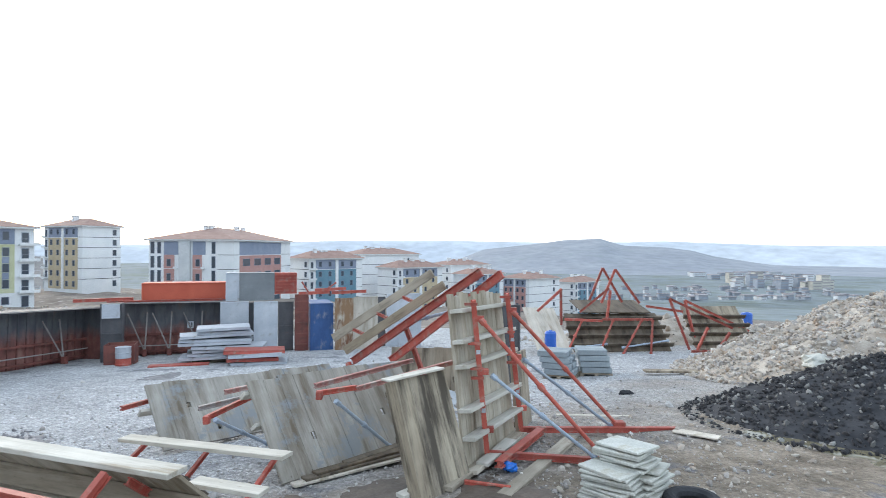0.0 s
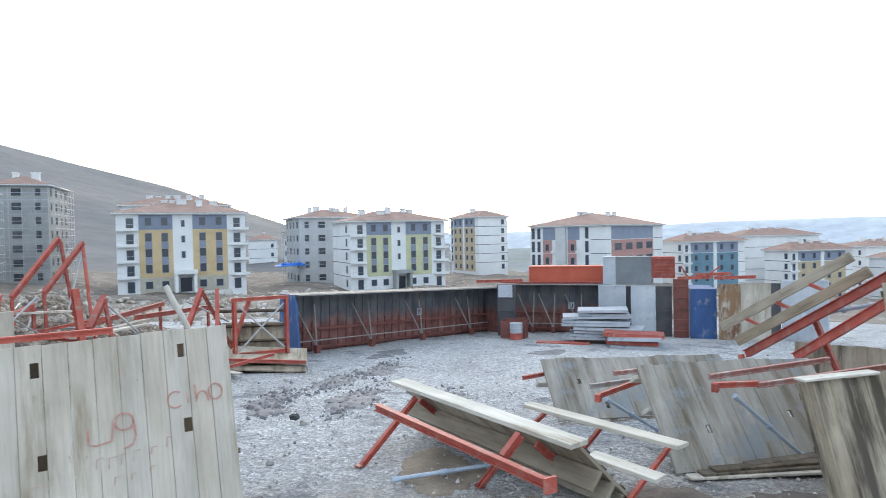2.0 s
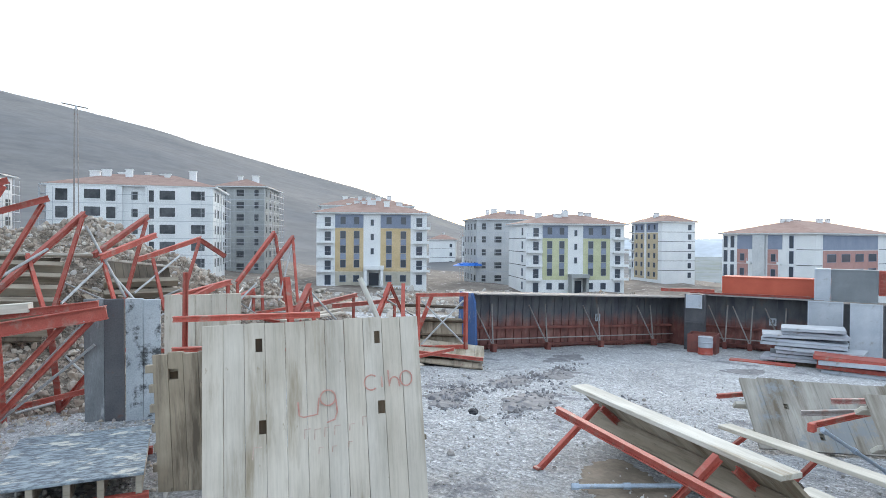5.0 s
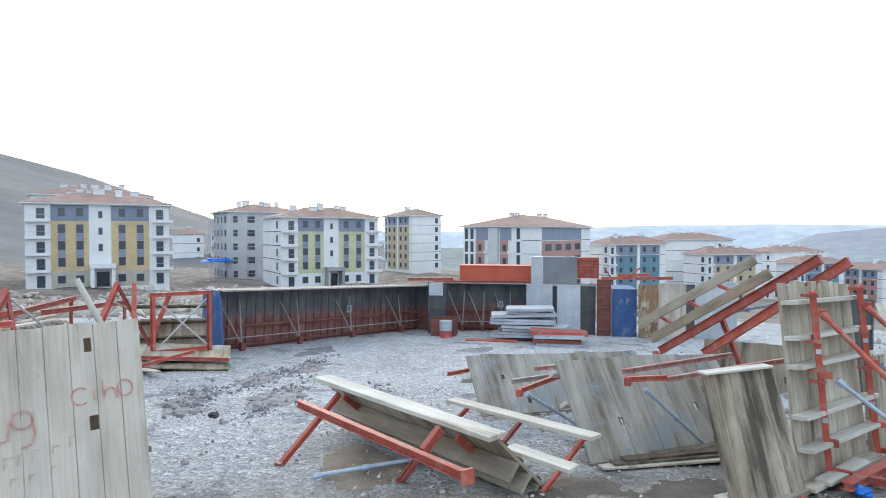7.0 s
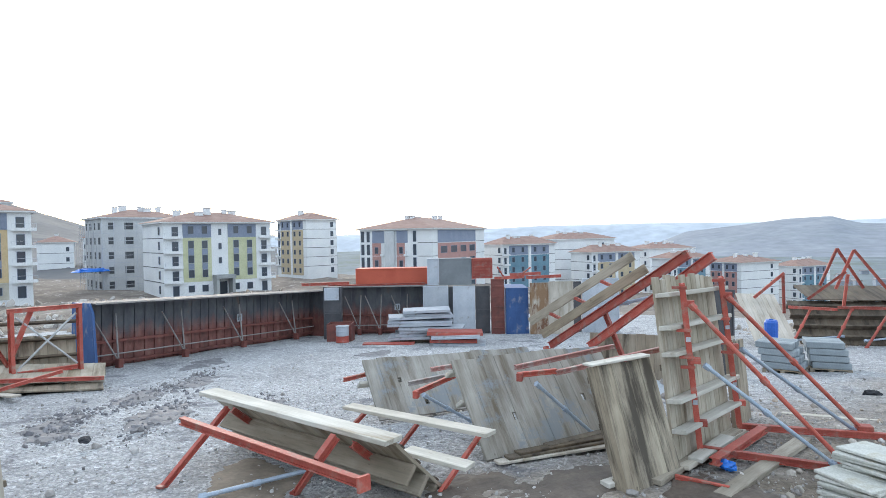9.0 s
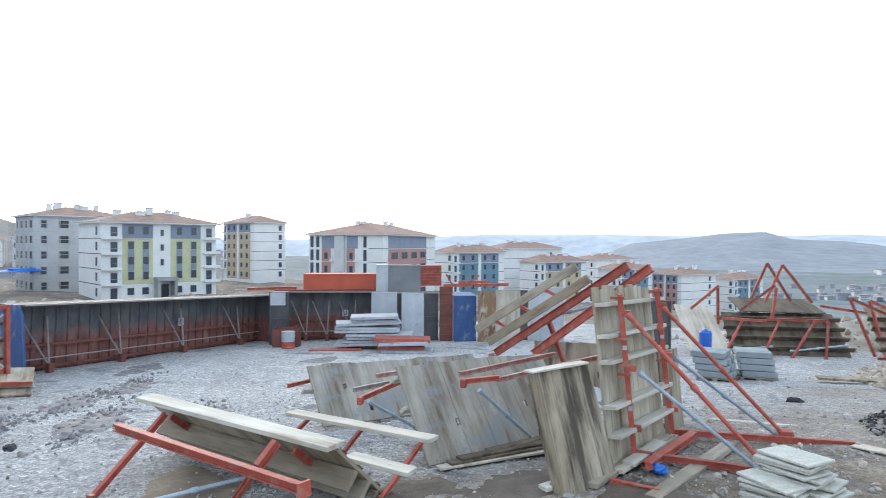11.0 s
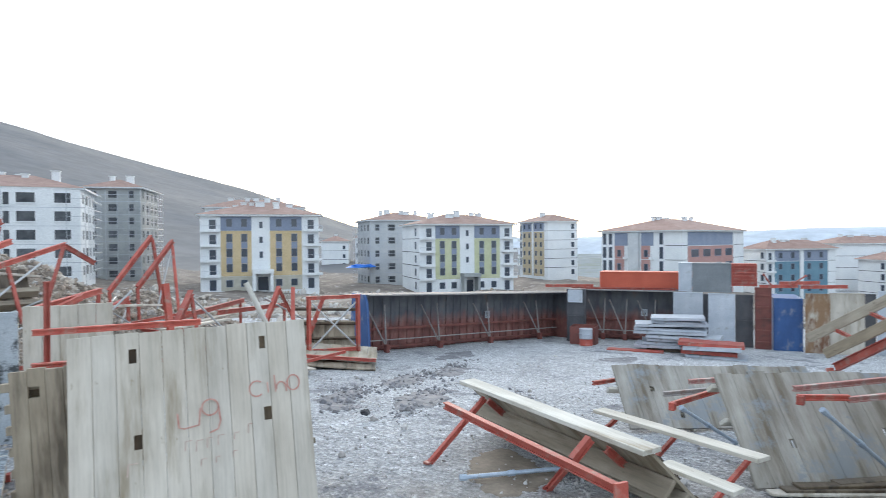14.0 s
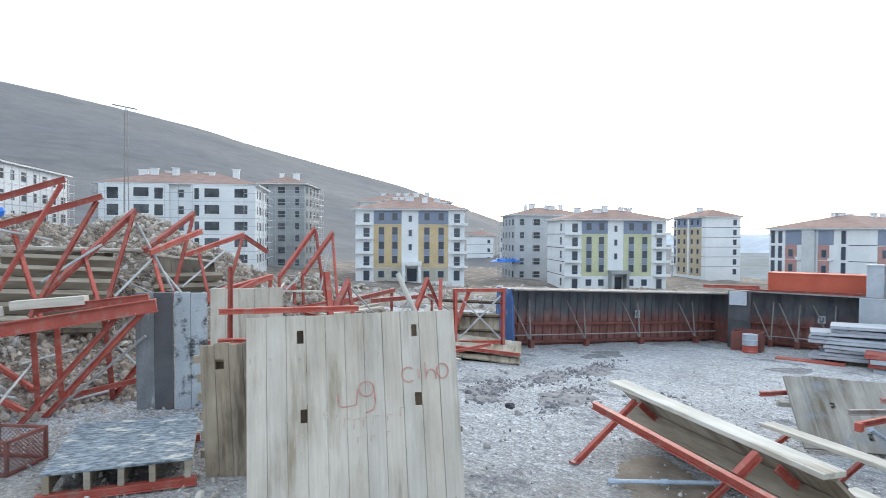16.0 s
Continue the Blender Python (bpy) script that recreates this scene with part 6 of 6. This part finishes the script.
panel_between("wooden_formwork", "narrow damp plank panel half hidden by the pale one", (-8.28, 1.53, -0.06), (-7.9, 2.15, -0.02), (-8.32, 1.58, 1.7), 4, PLANK_BROWN, seed=74, holes=small_holes, thick=0.07, walers=(0.25, 0.5, 0.75, 1.0, 1.25, 1.5), waler_over=0.07, waler_depth=0.08, waler_mat=PLANK_BROWN, waler_high=0.1)

a, b2, ta = Vector((-6.636, 1.553, -0.04)), Vector((-5.665, 3.80, 0.02)), Vector((-7.071, 1.733, 2.175))
CIHO = basis(a, b2 - a, ta - a)
W, H = (b2 - a).length, (ta - a).length
ciho_holes = ((0.56, 0.635, 1.94, 2.09), (0.585, 0.66, 1.05, 1.2), (1.895, 1.965, 1.955, 2.1), (1.9, 1.97, 1.15, 1.3))
panel = plank_panel("wooden_formwork", "big pale plank panel with red sprayed marks and tie holes", CIHO, W - 0.02, H, 11, PLANK_PALE, seed=7, holes=ciho_holes, rough_top=0.02, walers=(0.3, 0.8, 1.6), backing=False, waler_mat=PLANK_BROWN)


def stroke(points, width=0.017, mat=None):
    """A sprayed line along points (x, z) on the panel's face."""
    bm = bmesh.new()
    rows = []
    points = [(x - 0.035, z - 0.06) for x, z in points]
    for k, (x, z) in enumerate(points):
        p, q = points[max(k - 1, 0)], points[min(k + 1, len(points) - 1)]
        d = Vector((q[0] - p[0], q[1] - p[1])).normalized() * width / 2
        rows.append([bm.verts.new((x - d.y * s, y, z + d.x * s)) for y in (-0.0105, -0.0075) for s in (1, -1)])
    for r, q in zip(rows, rows[1:]):
        for i, j in ((0, 1), (1, 3), (3, 2), (2, 0)):
            bm.faces.new((r[i], r[j], q[j], q[i]))
    for r in (rows[0], rows[-1]):
        bm.faces.new((r[0], r[1], r[3], r[2]))
    bmesh.ops.recalc_face_normals(bm, faces=bm.faces)
    part("sprayed_mark", bm, mat or LETTER, panel)


def arc(x, z, rx, rz, a0, a1, n=14):
    return [(x + rx * math.cos(radians(a0 + (a1 - a0) * k / n)), z + rz * math.sin(radians(a0 + (a1 - a0) * k / n))) for k in range(n + 1)]


stroke([(1.04, 1.42), (1.05, 1.27), (1.10, 1.25), (1.25, 1.27), (1.27, 1.45)])
stroke(arc(1.37, 1.44, 0.085, 0.085, 0, 360, 20))
stroke([(1.455, 1.44), (1.47, 1.28), (1.44, 1.2), (1.35, 1.17)])
stroke(arc(1.87, 1.57, 0.08, 0.085, 50, 310))
stroke([(1.99, 1.63), (1.995, 1.51)])
stroke([(2.07, 1.7), (2.08, 1.51)])
stroke(arc(2.14, 1.54, 0.055, 0.075, 180, 0, 10) + [(2.2, 1.5)])
stroke(arc(2.28, 1.59, 0.07, 0.085, 0, 360, 18))
for x, z, w, h in ((1.10, 1.02, 0.07, 0.1), (1.21, 1.0, 0.07, 0.11), (1.32, 1.02, 0.06, 0.1), (1.43, 1.03, 0.07, 0.1), (1.6, 1.06, 0.06, 0.07), (1.75, 1.1, 0.05, 0.1), (1.25, 0.84, 0.06, 0.07), (1.4, 0.85, 0.05, 0.06), (1.58, 0.88, 0.05, 0.06), (0.55, 0.86, 0.1, 0.12)):
    stroke([(x, z), (x + w * 0.1, z + h), (x + w, z + h)], 0.011, FAINT)
t = thing("steel_beam", "red double-flanged beam lying behind the pale panel's top", "steel beam")
beam(t, (-8.58, 1.78, 2.08), (-7.63, 3.4, 2.12), 0.07, 0.075, name="rail")
beam(t, (-8.56, 1.92, 1.68), (-8.56, 1.93, 2.69), 0.055, 0.06, name="post", up=(0, 1, 0))
beam(t, (-8.53, 1.75, 1.69), (-8.38, 2.1, 1.69), 0.08, 0.06, name="rail")
part("post_foot", boxed(-8.59, -8.53, 1.9, 1.96, -0.03, 1.62), RED, t)

# ---- small things on the heaps ----
def crumple(name, label, at, size, mat, seed):
    top = thing(name, label, "sheeting", "", pose(*at, 0, 0, seed * 37))
    bm = bmesh.new()
    bmesh.ops.create_icosphere(bm, subdivisions=3, radius=0.5)
    for v in bm.verts:
        k = 1 + 0.5 * noise.noise(v.co * 3 + Vector((seed, 0, 0))) + 0.2 * noise.noise(v.co * 9)
        v.co = Vector((v.co.x * size[0] * k, v.co.y * size[1] * k, max(-0.1, v.co.z * size[2] * k)))
    part("sheet", bm, mat, top)


crumple("tarpaulin", "crumpled bright blue tarpaulin on the rubble heap", (-19.43, -1.08, 3.60), (0.62, 0.55, 0.6), TARP, 1)
crumple("tarpaulin", "blue tarpaulin spread beside the far houses", (-113.5, 98.5, -3.1), (6.5, 5.0, 1.6), TARP, 2)
crumple("plastic_bag", "blue bag lying at the foot of the tall panel", (1.02, 8.55, 0.0), (0.3, 0.22, 0.12), TARP, 3)
crumple("plastic_bag", "black bag lying on the gravel", (-8.55, 7.0, -0.03), (0.26, 0.18, 0.09), BLACKSOIL, 4)
crumple("plastic_bag", "dark clump of mud and wire on the gravel", (4.6, 14.8, -0.4), (0.35, 0.25, 0.16), BLACKSOIL, 5)
crumple("rubble_sack", "white sack on the rubble heap", (9.6, 15.2, mound_z(9.6, 15.2, (13.6, 17.9), (6.0, 6.8), 2.45, 0.72) + 0.1), (0.9, 0.6, 0.4), SLAB, 6)
crumple("rubble_sack", "pale blue sack on the rubble heap", (-17.0, -2.2, heap_z(-17.0, -2.2) + 0.2), (0.5, 0.4, 0.4), GREYSTEEL, 7)

t = thing("tyre", "old black tyre lying on the brown earth", "tyre", "", pose(3.15, 7.2, 0.0))
bm = bmesh.new()
rings = []
for k in range(28):
    a = 2 * math.pi * k / 28
    rings.append([bm.verts.new(((0.27 + 0.09 * math.cos(b)) * math.cos(a), (0.27 + 0.09 * math.cos(b)) * math.sin(a), 0.07 + 0.085 * math.sin(b))) for b in (2 * math.pi * j / 10 for j in range(10))])
for k in range(28):
    for j in range(10):
        bm.faces.new((rings[k][j], rings[(k + 1) % 28][j], rings[(k + 1) % 28][(j + 1) % 10], rings[k][(j + 1) % 10]))
part("tread", bm, BLACKSOIL, t)

# ---- lattice lamp mast ----
t = thing("lighting_mast", "slim grey lattice mast with a lamp bar on top", "mast", "", pose(-64.7, 7.9, -4.0))
for dx, dy in ((-0.25, -0.25), (0.25, -0.25), (0, 0.25)):
    tube(t, (dx, dy, 0), (dx * 0.5, dy * 0.5, 19.0), 0.05, DUSTY, "mast_leg", False)
for k in range(18):
    f = 1 - 0.5 * k / 18
    tube(t, (-0.25 * f, -0.25 * f, 1 + k), (0.25 * f, -0.25 * f, 1.9 + k), 0.035, DUSTY, "lattice_bar", False)
beam(t, (-0.6, -1.1, 19.5), (0.4, 0.9, 19.1), 0.1, 0.1, DUSTY, "lamp_bar")
tube(t, (0, 0, 19.0), (0, 0, 19.3), 0.08, GREYSTEEL, "mast_head", False)

# ---- far town in the valley ----
FAR = pose(0, 0, 0, 0, 0, 4.9)
rnd = random.Random(77)
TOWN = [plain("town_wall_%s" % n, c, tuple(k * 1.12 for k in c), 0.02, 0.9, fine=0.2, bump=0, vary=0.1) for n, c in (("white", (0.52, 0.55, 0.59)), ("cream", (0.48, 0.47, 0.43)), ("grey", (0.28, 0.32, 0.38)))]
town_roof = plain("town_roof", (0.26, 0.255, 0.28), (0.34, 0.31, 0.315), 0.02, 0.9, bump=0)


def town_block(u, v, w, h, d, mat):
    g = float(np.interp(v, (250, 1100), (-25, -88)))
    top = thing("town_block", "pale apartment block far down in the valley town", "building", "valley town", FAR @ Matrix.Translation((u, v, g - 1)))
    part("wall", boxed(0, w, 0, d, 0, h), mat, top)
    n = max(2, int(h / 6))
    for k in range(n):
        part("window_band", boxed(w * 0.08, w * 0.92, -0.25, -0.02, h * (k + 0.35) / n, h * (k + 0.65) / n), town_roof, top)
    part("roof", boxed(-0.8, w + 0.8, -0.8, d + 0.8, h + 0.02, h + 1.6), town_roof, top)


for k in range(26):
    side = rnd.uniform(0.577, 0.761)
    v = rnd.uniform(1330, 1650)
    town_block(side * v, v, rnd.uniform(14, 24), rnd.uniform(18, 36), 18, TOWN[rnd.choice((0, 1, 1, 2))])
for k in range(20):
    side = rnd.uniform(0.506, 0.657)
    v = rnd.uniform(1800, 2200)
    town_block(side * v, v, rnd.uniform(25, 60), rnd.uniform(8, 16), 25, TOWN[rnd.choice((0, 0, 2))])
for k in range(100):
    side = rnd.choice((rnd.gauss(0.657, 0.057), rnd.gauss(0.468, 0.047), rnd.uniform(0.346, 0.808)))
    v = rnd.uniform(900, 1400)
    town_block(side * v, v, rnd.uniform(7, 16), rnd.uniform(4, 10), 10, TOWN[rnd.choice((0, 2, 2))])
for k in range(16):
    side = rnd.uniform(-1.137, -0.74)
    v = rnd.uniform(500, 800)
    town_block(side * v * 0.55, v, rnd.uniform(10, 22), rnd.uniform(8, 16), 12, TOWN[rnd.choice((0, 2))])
